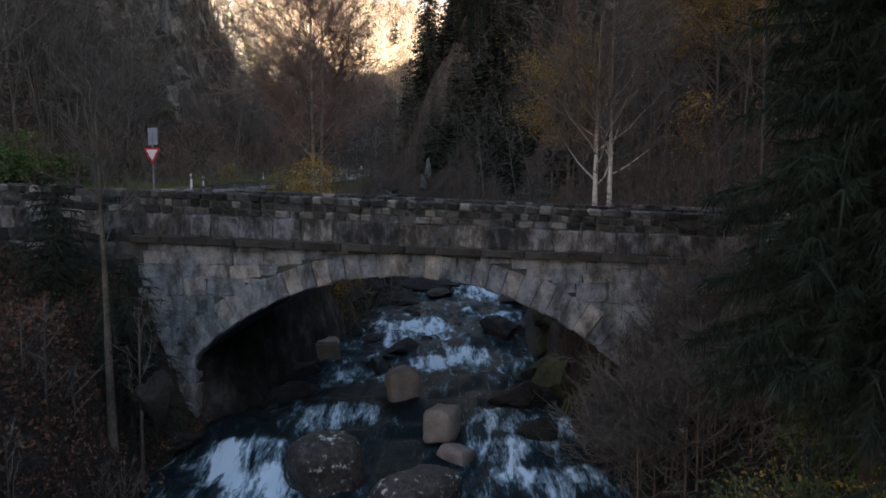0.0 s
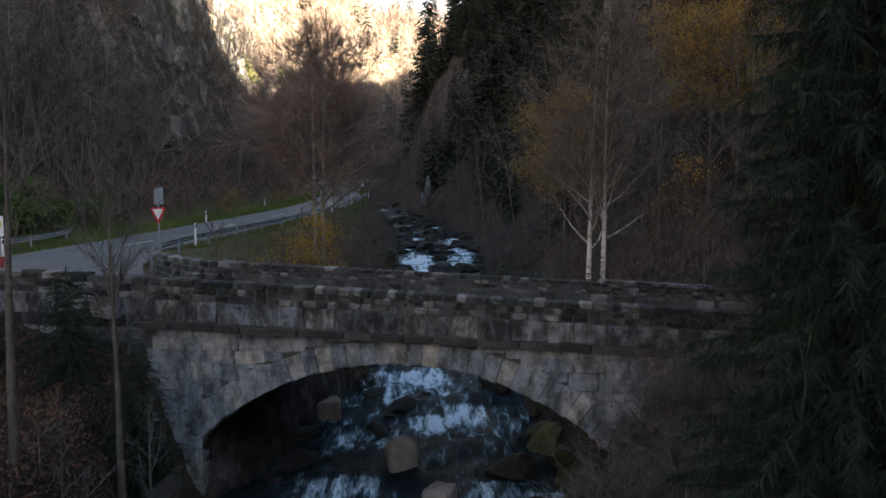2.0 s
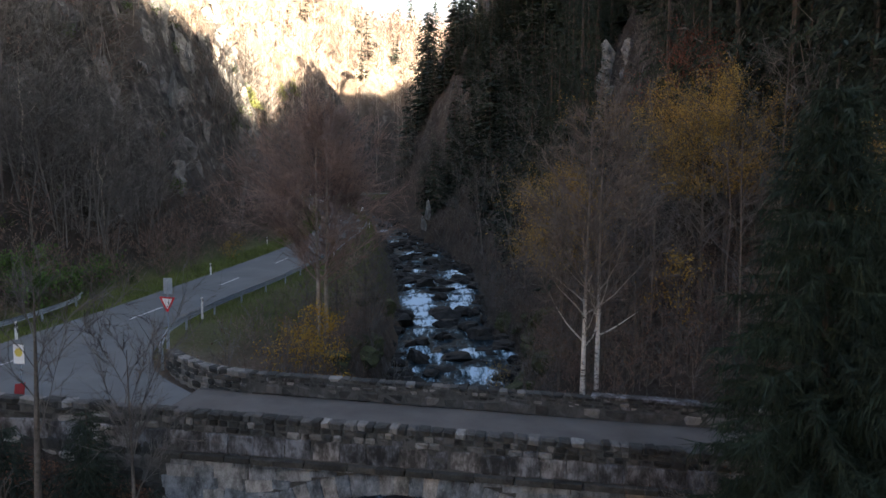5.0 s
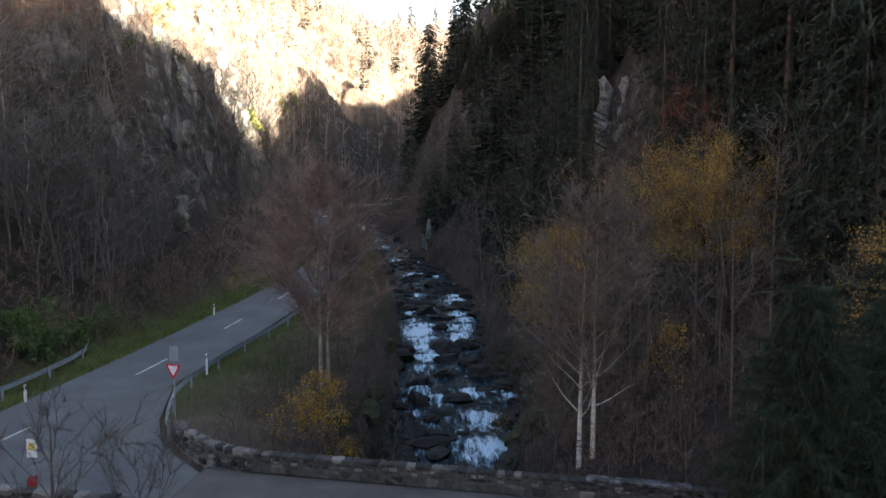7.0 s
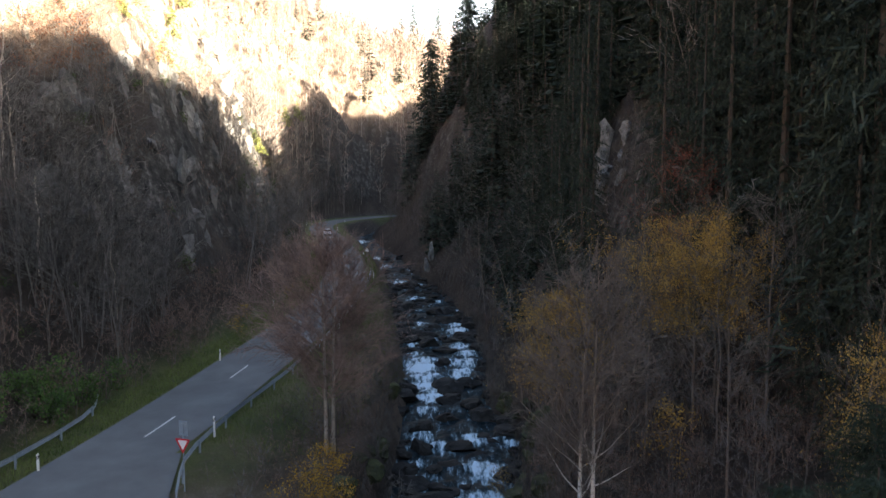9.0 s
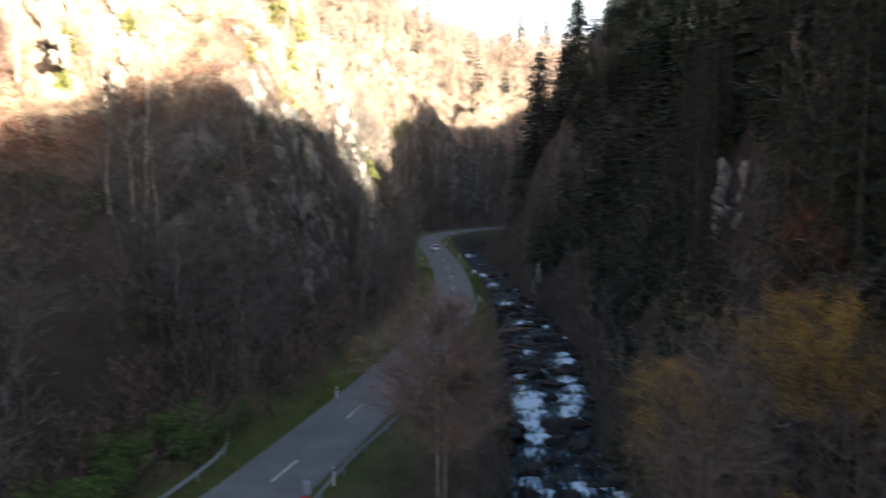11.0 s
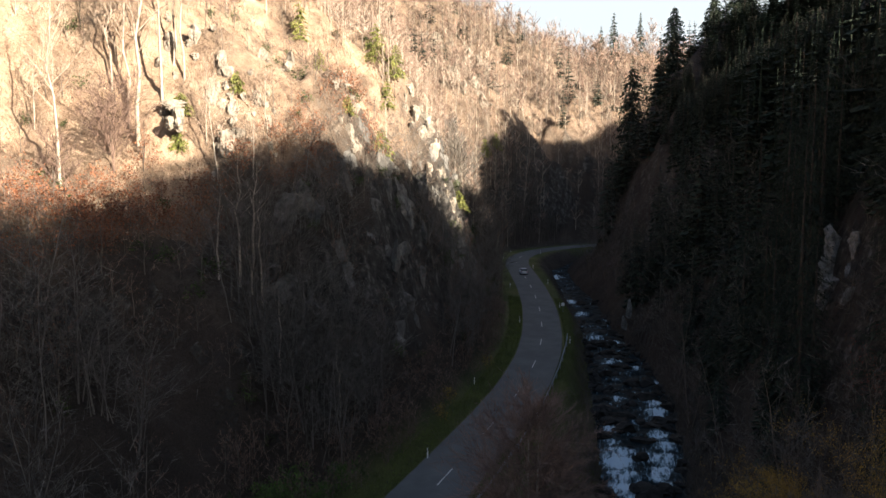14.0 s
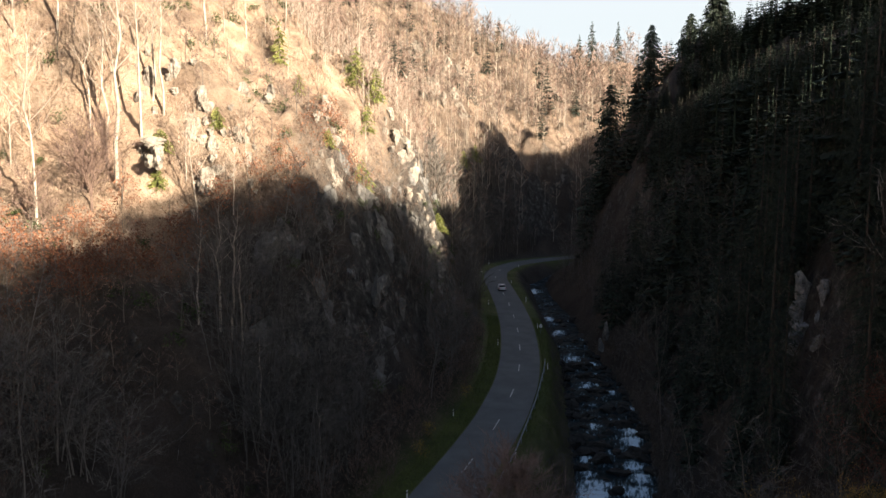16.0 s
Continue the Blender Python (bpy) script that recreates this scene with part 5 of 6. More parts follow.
def crag(me, x, y, z, sx, sy, sz, turn, label):
    ob = new("crag", me)
    ob.matrix_basis = Matrix.Translation((x, y, z)) @ Euler((rng.uniform(-0.15, 0.15), rng.uniform(-0.15, 0.15), turn)).to_matrix().to_4x4() @ Matrix.Diagonal((sx, sy, sz, 1))
    return tagged(ob, label, "rock", "crags on the slopes")


for k in range(80):
    y = rng.uniform(57, 150)
    d = rng.uniform(5, 15)
    x = float(np.interp(y, [q[1] for q in LEFT_FOOT], [q[0] for q in LEFT_FOOT])) - d
    s = rng.uniform(1.1, 2.6)
    crag(rng.choice(crag_dark), x - 0.3 * s, y, float(ground_z(x, y)), s, s * rng.uniform(0.9, 1.8), s * rng.uniform(1.2, 2.4), rng.uniform(0, 6.3), "dark jagged crag on the wooded cliff")
HILL_ROCKS = ((-47.5, 66.9, 2.6), (-47.2, 68.5, 2.2), (-45.0, 66.8, 1.9), (-42.9, 68.4, 1.9), (-41.1, 67.8, 1.3), (-44.9, 73.7, 1.9), (-52.9, 67.3, 2.3), (-43.9, 63.7, 3.0), (-34.9, 76.1, 1.6), (-36.0, 80.2, 1.6), (-36.9, 114.8, 3.0), (-35.8, 114.7, 2.6), (-35.4, 110.1, 2.0), (-32.3, 114.5, 1.8), (-92.4, 308.8, 9.0), (-75.0, 299.0, 11.0), (-67.6, 246.0, 8.0), (-47.7, 104.0, 2.6), (-40.6, 116.0, 2.6), (-55.8, 245.0, 5.0), (-38.7, 113.6, 2.2), (-43.7, 78.3, 1.9), (-51.1, 69.2, 2.2), (-33.9, 76.5, 1.3), (-37.8, 78.8, 1.5))
for x, y, s in HILL_ROCKS:
    s = 0.8 * s
    for j in range(5):
        s2, xx, yy = s * rng.uniform(0.25, 0.6), x + rng.uniform(-1.0, 1.0) * s, y + rng.uniform(-1.0, 1.0) * s
        crag(rng.choice(crag_pale), xx, yy, float(ground_z(xx, yy)), s2, s2 * rng.uniform(0.8, 1.4), s2 * rng.uniform(0.8, 1.7), rng.uniform(0, 6.3), "pale weathered crag on the open hillside")
    crag(rng.choice(crag_pale), x, y, float(ground_z(x, y)), s * 0.7, s * 0.85, s * 1.2, rng.uniform(0, 6.3), "pale weathered crag on the open hillside")
# a small hollow under an overhang, walled in on the sunny side
for dx, dy, dz, sx, sy, sz in ((1.3, -0.9, 0.4, 1.5, 1.7, 2.0), (0.2, -0.1, 1.5, 2.4, 2.0, 1.3), (-1.4, 0.4, 0.5, 1.4, 1.5, 1.9), (0.9, -1.8, -0.1, 1.0, 1.0, 1.1)):
    crag(rng.choice(crag_pale), -49.6 + dx, 62.6 + dy, float(ground_z(-49.6, 62.6)) + dz, sx, sy, sz, 0.3, "pale boulders piled round a dark hollow in the hillside")
# dark crag takes the place of shade inside the hollow
crag(crag_dark[0], -49.9, 63.4, float(ground_z(-49.6, 62.6)) + 0.3, 1.8, 1.1, 1.2, 0.3, "dark crag standing in for the shade of a small cave")
M_FACE = speckled("lichened_rock_face", (0.035, 0.038, 0.04), (0.30, 0.305, 0.30), 1.4, 7.0, strength=0.9, distance=0.1)
face_rocks = [crag_mesh(M_FACE, 390 + k) for k in range(5)]
for k, (x, y, z, w, tall) in enumerate(((16.4, 69.6, 25.0, 1.6, 1.5), (16.0, 69.0, 22.6, 1.5, 1.3), (17.6, 66.6, 24.8, 1.5, 1.4), (17.2, 66.0, 22.6, 1.2, 1.3), (15.8, 67.6, 20.4, 1.9, 1.2), (15.9, 66.4, 18.2, 1.6, 1.2), (16.9, 64.4, 20.6, 1.2, 1.3), (18.3, 64.8, 23.0, 1.1, 1.6))):
    crag(face_rocks[k % 5], x, y, z, w, w * 0.9, w * tall, 1.3 * k, "grey lichened rock face among dark trees")
for x, y, z, w, tall in ((-2.7, 126.5, 8.2, 1.0, 2.6), (-3.5, 125.5, 5.8, 1.0, 2.0)):
    crag(face_rocks[0], x, y, z, w, w, w * tall, 0.4, "pale rock pillar standing over the stream")
for x, y, z, s, tall in ((-27.9, 73, 22.6, 0.8, 3.6), (-27.6, 82, 18.6, 0.8, 3.6), (-26.5, 76, 14, 0.7, 3.2), (-28.6, 86, 24, 0.9, 3.4), (-28.3, 79, 27, 0.8, 3.4), (-27.2, 90, 16, 0.8, 3.0)):
    crag(rng.choice(crag_dark), x, y, z, s, s * 1.3, s * tall, rng.uniform(0, 6.3), "grey rock rib standing out of the wooded cliff")

# ---- woods on the slopes ----
M_BIRCHTWIG = speckled("birch_twigs", (0.088, 0.076, 0.066), (0.205, 0.175, 0.15), 0.5, 3.0, piece=0.4, strength=0.0)
M_REDLEAF = speckled("red_autumn_leaves", (0.11, 0.034, 0.024), (0.25, 0.085, 0.058), 0.5, 5.0, piece=0.5, strength=0.0)
M_RUSSET = speckled("russet_leaves", (0.125, 0.048, 0.027), (0.27, 0.12, 0.065), 0.5, 5.0, piece=0.5, strength=0.0)
M_GOLD = speckled("golden_leaves", (0.24, 0.13, 0.018), (0.50, 0.32, 0.05), 0.5, 5.0, piece=0.5, strength=0.0)
bare_small = [bare_tree(100 + k, 8.6, 3.1, limbs=11, twigs=8, sides=3, thick=0.006, bend=0.09, up=0.3, twig_w=0.022) for k in range(6)]
low_brush = [bare_tree(130 + k, 3.0, 1.6, limbs=5, twigs=4, low=0.06, sides=3, twig_w=0.03, leafy=8, leaf=0.08, up=0.3) for k in range(5)]
bare_brush = [bare_tree(110 + k, 3.4, 1.5, limbs=8, twigs=8, stems=1, low=0.08, sides=3, twig_w=0.02, leafy=26, leaf=0.07) for k in range(4)]
spruce_mid = [spruce_tree(140 + k, 18.0, 2.9, whorls=28, per=8, detail=2, low=0.02) for k in range(4)]
spruce_plain = [spruce_tree(155 + k, 18.0, 3.6, whorls=12, per=6, detail=1, low=0.02) for k in range(3)]
spruce_far = [spruce_tree(150 + k, 18.0, 3.7, whorls=14, per=7, detail=1, low=0.02) for k in range(4)]
TREE = [M_BARK, M_TWIG, M_RUST]


def fine_bush(seed):
    """Arrays of a leafy evergreen bush: slot 0 stems, slot 1 leaves."""
    rng = np.random.default_rng(seed)
    b = Builder()
    tube(b, [(0, 0, -0.3), (0.1, 0, 0.9)], [0.04, 0.01], 3, 0)
    c = rng.normal(0, 0.42, (9, 3)) * np.array([1, 1, 0.7]) + np.array([0, 0, 0.8])
    leaves(b, c[rng.integers(0, 9, 170)] + rng.normal(0, 0.2, (170, 3)), 0.11, rng, 1)
    return b.arrays()


def thinned(seed, x, share):
    return np.random.default_rng(seed).uniform(0, 1, x.shape) < share


def clumped(x, y, size, seed):
    """Thickets and gaps: 0 to 1."""
    return smooth(-0.22, 0.22, fbm(x, y, size, 3, seed))


def clear_of_rock(x, y):
    """No trees before the rock face on the shaded slope."""
    return (np.abs(x - 0.257 * y) > 2.4) | (y < 46) | (y > 74)


spruce_near = [sliver_spruce(160 + k, 18.0, 3.7, whorls=32, n=16, width=0.040, reach=1.15) for k in range(4)]
light_far = [light_tree(170 + k, 11.0, 3.2) for k in range(8)]
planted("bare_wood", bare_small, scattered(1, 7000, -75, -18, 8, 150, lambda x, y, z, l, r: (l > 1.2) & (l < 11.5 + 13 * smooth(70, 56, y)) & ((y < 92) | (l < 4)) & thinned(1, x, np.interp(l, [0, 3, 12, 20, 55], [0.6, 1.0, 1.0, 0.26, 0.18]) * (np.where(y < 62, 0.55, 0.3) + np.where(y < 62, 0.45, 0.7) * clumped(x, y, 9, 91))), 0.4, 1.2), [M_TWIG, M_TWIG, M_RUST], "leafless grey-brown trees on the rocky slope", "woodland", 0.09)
# woods above the shadow edge take paler twigs, with sunlight in the colour
planted("beech_wood", bare_small, scattered(1, 7000, -75, -18, 8, 150, lambda x, y, z, l, r: (l >= 11.5 + 13 * smooth(70, 56, y)) & (l < 55) & thinned(1, x, np.interp(l, [11, 14, 20, 55], [0.55, 0.3, 0.13, 0.10]) * (0.3 + 0.7 * clumped(x, y, 9, 91))), 0.4, 1.2), [M_PALEBARK, M_SUNLIT_TWIG, M_RUST], "leafless trees on the upper slope, twigs coloured as if sunlit", "woodland", 0.09)
planted("foot_scrub", bare_brush, scattered(26, 1900, -36, -18, 22, 125, lambda x, y, z, l, r: (l > 0.3) & (l < 4.5), 0.3, 0.75), [M_BARK, M_TWIG_PINK, M_RUST], "pale brown brush at the foot of the slope", "undergrowth")
rust_brush = [bare_tree(120 + k, 2.8, 1.5, limbs=8, twigs=7, low=0.08, sides=3, twig_w=0.02, leafy=180, leaf=0.10) for k in range(3)]
planted("rust_scrub", rust_brush, scattered(27, 1100, -66, -26, 18, 84, lambda x, y, z, l, r: (l > 13 + 8 * smooth(70, 56, y)) & (l < 18 + 13 * smooth(70, 56, y)), 0.5, 1.2), [M_BARK, M_TWIG_RED, M_RUSSET], "russet-leaved bushes across the slope", "undergrowth")
planted("scrub", bare_brush, scattered(5, 2500, -75, -18, 8, 160, lambda x, y, z, l, r: (l > 0.6) & (l < 55) & thinned(2, x, np.interp(l, [0, 12, 20, 55], [0.7, 0.6, 0.4, 0.35]) * (0.25 + 0.9 * clumped(x, y, 6, 95))), 0.6, 1.3), [M_BARK, M_TWIG_RED, M_RUST], "low reddish-brown scrub on the slope", "undergrowth")
planted("undergrowth", bare_brush, scattered(10, 480, -10, 24, 27, 75, lambda x, y, z, l, r: (np.where(x > 0, x - np.interp(y, RIVR_Y, RIVR_X), np.interp(y, RIVL_Y, RIVL_X) - x) > 0.4) & (x - np.interp(y, ROAD_Y, ROAD_X) > 7.5), 0.35, 0.8), [M_BARK, M_TWIG, M_RUST], "brown dead undergrowth along the stream banks", "undergrowth")
light_hill = [light_tree(195 + k, 11.0, 3.2, twig_w=0.07) for k in range(8)]
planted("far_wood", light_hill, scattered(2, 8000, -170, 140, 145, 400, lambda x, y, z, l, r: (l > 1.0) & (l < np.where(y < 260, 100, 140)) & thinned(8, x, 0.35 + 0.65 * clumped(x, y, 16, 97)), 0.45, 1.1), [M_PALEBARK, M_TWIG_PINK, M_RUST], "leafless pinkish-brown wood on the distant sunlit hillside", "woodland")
planted("far_brown_wood", light_hill, scattered(35, 6500, -170, 140, 145, 400, lambda x, y, z, l, r: (l > 1.0) & (l < np.where(y < 260, 100, 140)) & thinned(8, x, 0.08 + 0.8 * clumped(x, y, 11, 61)), 0.3, 0.95), [M_BARK, M_TWIG_RED, M_RUST], "leafless dark reddish-brown wood on the distant sunlit hillside", "woodland")
planted("slope_wood", light_far, scattered(19, 1500, -160, -60, 20, 215, lambda x, y, z, l, r: (l > 34) & (l < 125) & thinned(33, x, 0.22 + 0.6 * clumped(x, y, 14, 55)), 0.35, 0.95), [M_PALEBARK, M_SUNLIT_TWIG, M_RUST], "thin leafless trees on the sunlit upper slope", "woodland")
planted("slope_scrub", low_brush, scattered(24, 5200, -110, -30, 25, 150, lambda x, y, z, l, r: (l > 13 + 8 * smooth(70, 56, y)) & (l < 80) & thinned(35, x, 0.25 + 0.75 * clumped(x, y, 7, 57)), 0.16, 0.6), [M_BARK, M_SUNLIT_TWIG, M_RUST], "pinkish-brown bushes on the sunlit slope", "undergrowth")
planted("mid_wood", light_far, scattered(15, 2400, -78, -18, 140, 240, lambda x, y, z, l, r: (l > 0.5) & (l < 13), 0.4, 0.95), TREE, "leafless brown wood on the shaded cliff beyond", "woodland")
# same trees as the shaded cliff's, recoloured paler for the sun
planted("spur_wood", light_far, scattered(34, 2300, -78, -18, 105, 240, lambda x, y, z, l, r: (l >= np.where(y < 138, 19, 13)) & (l < 40) & thinned(36, x, 0.3 + 0.6 * clumped(x, y, 10, 59)), 0.35, 0.85), [M_PALEBARK, M_TWIG_PINK, M_RUST], "leafless wood on the spur, sunlight put into its pinkish twigs", "woodland")
light_sky = [light_tree(190 + k, 13.0, 3.4, limbs=14, twigs=64, twig_w=0.10) for k in range(6)]
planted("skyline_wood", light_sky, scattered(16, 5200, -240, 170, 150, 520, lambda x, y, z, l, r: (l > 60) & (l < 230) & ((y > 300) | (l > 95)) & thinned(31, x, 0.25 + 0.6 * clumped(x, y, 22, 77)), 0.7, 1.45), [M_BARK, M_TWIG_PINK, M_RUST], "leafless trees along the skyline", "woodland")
planted("stream_brush", bare_brush, scattered(18, 2600, -22, 9, 38, 150, lambda x, y, z, l, r: np.where(x > np.interp(y, RIVR_Y, RIVR_X), np.where(x - np.interp(y, RIVR_Y, RIVR_X) < 2.4, x - np.interp(y, RIVR_Y, RIVR_X) - 0.1, -1), np.where(np.interp(y, RIVL_Y, RIVL_X) - x < 2.0, np.interp(y, RIVL_Y, RIVL_X) - x - 0.1, -1)) > 0, 0.25, 0.62), [M_BARK, M_TWIG, M_RUST], "grey-brown brush hanging over the stream banks", "undergrowth")
planted("verge_brush", bare_brush, scattered(29, 900, -13.5, -4.5, 28.5, 62, lambda x, y, z, l, r: (x < np.interp(y, RIVL_Y, RIVL_X) - 0.3) & (x > np.interp(y, ROAD_Y, ROAD_X) + 6.5) & thinned(41, x, 0.2 + 0.8 * smooth(-6.0, 0.0, x - np.interp(y, RIVL_Y, RIVL_X))), 0.14, 0.42), [M_BARK, M_TWIG_PINK, M_RUST], "low brown weeds on the grassy bank", "undergrowth")
planted("bracken", bare_brush, scattered(28, 330, 4.5, 19, 26.6, 44, lambda x, y, z, l, r: x > np.interp(y, RIVR_Y, RIVR_X) + 0.6, 0.2, 0.5), [M_BARK, M_TWIG_PINK, M_RUST], "pale brown dead bracken among the trees", "undergrowth")
planted("bank_brush", bare_brush, scattered(17, 420, 4.4, 20, 8, 44, lambda x, y, z, l, r: (x > np.interp(y, RIVR_Y, RIVR_X) + 0.5) & ((y < 19.0) | (y > 26.5)), 0.3, 0.75), [M_BARK, M_TWIG, M_RUST], "grey-brown dead brush on the stream bank", "undergrowth")
planted("near_spruce_wood", spruce_near, scattered(12, 560, 8, 50, 26, 84, lambda x, y, z, l, r: (r > 4) & (r < 30) & clear_of_rock(x, y) & thinned(4, x, np.interp(r, [4, 14, 24], [0.35, 0.8, 0.95])), 0.55, 1.2), [M_SPRUCEBARK, M_NEEDLE], "dark spruces and firs on the steep near slope", "woodland", cap=18)
spruce_fine = [sliver_spruce(165 + k, 18.0, 3.5, whorls=34, per=8, n=22, width=0.038, reach=1.15) for k in range(3)]
planted("tall_spruce_wood", spruce_fine, scattered(22, 80, 12, 40, 27, 47, lambda x, y, z, l, r: (r > 5) & (r < 20), 1.1, 1.7), [M_SPRUCEBARK, M_NEEDLE], "tall dark spruces on the steep near slope", "woodland", cap=18)
planted("spruce_wood", spruce_mid, scattered(3, 1000, 4, 62, 30, 190, lambda x, y, z, l, r: (r > 5) & (r < 38) & ((y > 82) | (r > 28)) & ((y < 95) | (r > 16) | thinned(21, x, 0.4)) & clear_of_rock(x, y) & thinned(3, x, np.interp(r, [4, 18, 30], [0.3, 0.75, 0.9])), 0.6, 1.25), [M_SPRUCEBARK, M_NEEDLE], "dark spruce wood on the shaded slope", "woodland", cap=18)
planted("mixed_wood", bare_small, scattered(6, 1550, -25, 50, 32, 215, lambda x, y, z, l, r: ((y < 54) | thinned(43, x, 0.45)) & (r > -1.5) & (r < 24) & (x > np.interp(y, RIVR_Y, RIVR_X) + 0.5) & clear_of_rock(x, y), 0.5, 1.5), TREE, "leafless brown trees among the spruces", "woodland", 0.12, cap=12, clear=22)
planted("fir_wood", spruce_mid, scattered(40, 330, -20, 32, 54, 150, lambda x, y, z, l, r: (r > 1.5) & (r < 15) & (x > np.interp(y, RIVR_Y, RIVR_X) + 2.5) & clear_of_rock(x, y), 0.4, 0.85), [M_SPRUCEBARK, M_NEEDLE], "dark firs low on the shaded slope above the stream", "woodland", cap=18)
planted("far_spruce_wood", spruce_far, scattered(4, 900, -25, 140, 185, 330, lambda x, y, z, l, r: (r > 3) & (r < 90), 0.6, 1.1), [M_SPRUCEBARK, M_NEEDLE], "dark spruces on the far spur of the valley", "woodland", cap=18)
# trees out of view, added only to cast shade across the valley
planted("ridge_spruces", spruce_plain, scattered(7, 1400, 30, 110, -110, 32, lambda x, y, z, l, r: (r > 8) & (r < 80), 0.8, 1.2), [M_SPRUCEBARK, M_NEEDLE], "unseen spruces along the ridge, added to shade the far slope", "woodland", cap=18)
planted("ridge_wood", spruce_plain, scattered(9, 700, 45, 130, 30, 200, lambda x, y, z, l, r: (r > 38) & (r < 95), 0.8, 1.2), [M_SPRUCEBARK, M_NEEDLE], "unseen spruces on the hilltop, added to shade the far slope", "woodland", cap=18)
# crest trees grown up to the shadow edge line
crest = scattered(30, 5200, 14, 120, -150, 262, lambda x, y, z, l, r: r > 9, 1.0, 1.0)
rise = np.interp(crest[:, 1] + 0.467 * (crest[:, 0] + 34), EDGE_Y, EDGE_Z) + 0.433 * (crest[:, 0] + 34) - crest[:, 2]
crest[:, 3] = rise / 18 * np.random.default_rng(31).uniform(0.95, 1.15, len(crest))
planted("crest_spruces", spruce_plain, crest[(rise > 6) & (rise < 23)], [M_NEEDLE_DARK, M_NEEDLE_DARK], "spruces along the crest, sized to cast the far slope's shadow edge", "woodland", cap=18)
planted("hill_spruces", spruce_far, scattered(8, 260, -220, 90, 180, 480, lambda x, y, z, l, r: (l > 20) & (l < 200), 0.5, 0.95), [M_SPRUCEBARK, M_NEEDLE], "scattered spruces on the distant hillside", "woodland")
ivy = [fine_bush(180 + k) for k in range(3)]
planted("evergreen_scrub", ivy, scattered(14, 240, -70, -20, 30, 150, lambda x, y, z, l, r: (l > 0.8) & (l < 50) & thinned(11, x, 0.6), 0.5, 1.4), [M_BARK, M_IVY], "dark green ivy and holly bushes on the rocky slope", "undergrowth")


def curve_points(rng, p0, d, length, n, lift, wander):
    """A limb's bent course."""
    pts, d = [np.array(p0)], np.array(d, float)
    for k in range(n):
        d = d + rng.normal(0, wander, 3) + np.array([0, 0, lift])
        d /= np.linalg.norm(d)
        pts.append(pts[-1] + d * length / n)
    return pts


def fine_tree(seed, height, spread, limbs=22, low=0.3, stems=1, thick=0.011, up=0.9, lift=0.06, lean=0.01, branches=7, twigs=8, twig_w=0.006, leafy=0, leaf=0.08, droop=0.0, limb=0.42, bark=0.05, taper=0.75, leaf_from=0.0):
    """Arrays of a leafless tree seen close: trunk, curved limbs, branches and twigs. Slots as in bare_tree, the thin limbs in slot 1."""
    rng = np.random.default_rng(seed)
    b = Builder()
    tips, starts, ends = [], [], []
    for st in range(stems):
        off = np.array([0.42 * (st - (stems - 1) / 2), 0.12 * st, 0])
        tilt = np.array([lean * (st * 2 - 1) if stems > 1 else rng.normal(0, lean), rng.normal(0, lean), 1.0])
        trunk = curve_points(rng, off + np.array([0, 0, -0.5]), tilt, height * (1 - 0.05 * st) + 0.5, 10, 0.06, 0.008)
        r0 = height * thick
        tube(b, trunk, [r0 * (1 - t / 10) ** taper + 0.01 for t in range(11)], 7, 0)
        trunk = np.array(trunk)
        for k in range(limbs):
            t = low + (0.98 - low) * (k + rng.uniform(0, 1)) / limbs
            i = min(int(t * 10), 9)
            p0 = trunk[i] + (trunk[i + 1] - trunk[i]) * (t * 10 - i)
            a = k * 2.4 + rng.uniform(-0.6, 0.6)
            q = (t - low) / (1 - low)
            length = spread * (0.55 + 1.1 * q * (1 - q) * 2 + 0.1) * (1.15 - 0.65 * q) * rng.uniform(0.7, 1.2) * 1.25
            pts = curve_points(rng, p0, (math.cos(a), math.sin(a), up + rng.uniform(-0.2, 0.3)), length, 5, lift, 0.13)
            rl = max(0.012, r0 * limb * (1 - 0.75 * t))
            tube(b, pts, [rl * (1 - s / 5.5) + 0.004 for s in range(6)], 4, 0 if rl > bark else 1)
            for j in range(branches):
                s = rng.uniform(0.8, 5.0)
                m = min(int(s), 4)
                q0 = pts[m] + (pts[m + 1] - pts[m]) * (s - m)
                d = (pts[m + 1] - pts[m]) / np.linalg.norm(pts[m + 1] - pts[m]) + rng.normal(0, 0.5, 3)
                bp = curve_points(rng, q0, d, length * rng.uniform(0.25, 0.5), 3, lift - droop, 0.16)
                tube(b, bp, [0.010, 0.008, 0.006, 0.003], 3, 1)
                for g in range(twigs):
                    s2 = rng.uniform(0, 3)
                    m2 = min(int(s2), 2)
                    w0 = bp[m2] + (bp[m2 + 1] - bp[m2]) * (s2 - m2)
                    dd = (bp[m2 + 1] - bp[m2]) / np.linalg.norm(bp[m2 + 1] - bp[m2]) + rng.normal(0, 0.55, 3) + np.array([0, 0, -droop * 3])
                    e = w0 + dd * length * rng.uniform(0.08, 0.2)
                    starts.append(w0), ends.append(e), tips.append(e)
    slivers(b, starts, ends, twig_w, rng, 1)
    if leafy:
        tips = np.array(tips)
        tips = tips[tips[:, 2] > leaf_from * height]
        pick = rng.integers(0, len(tips), leafy)
        leaves(b, tips[pick] + rng.normal(0, 0.18, (leafy, 3)), leaf, rng, 2)
    return b.arrays()


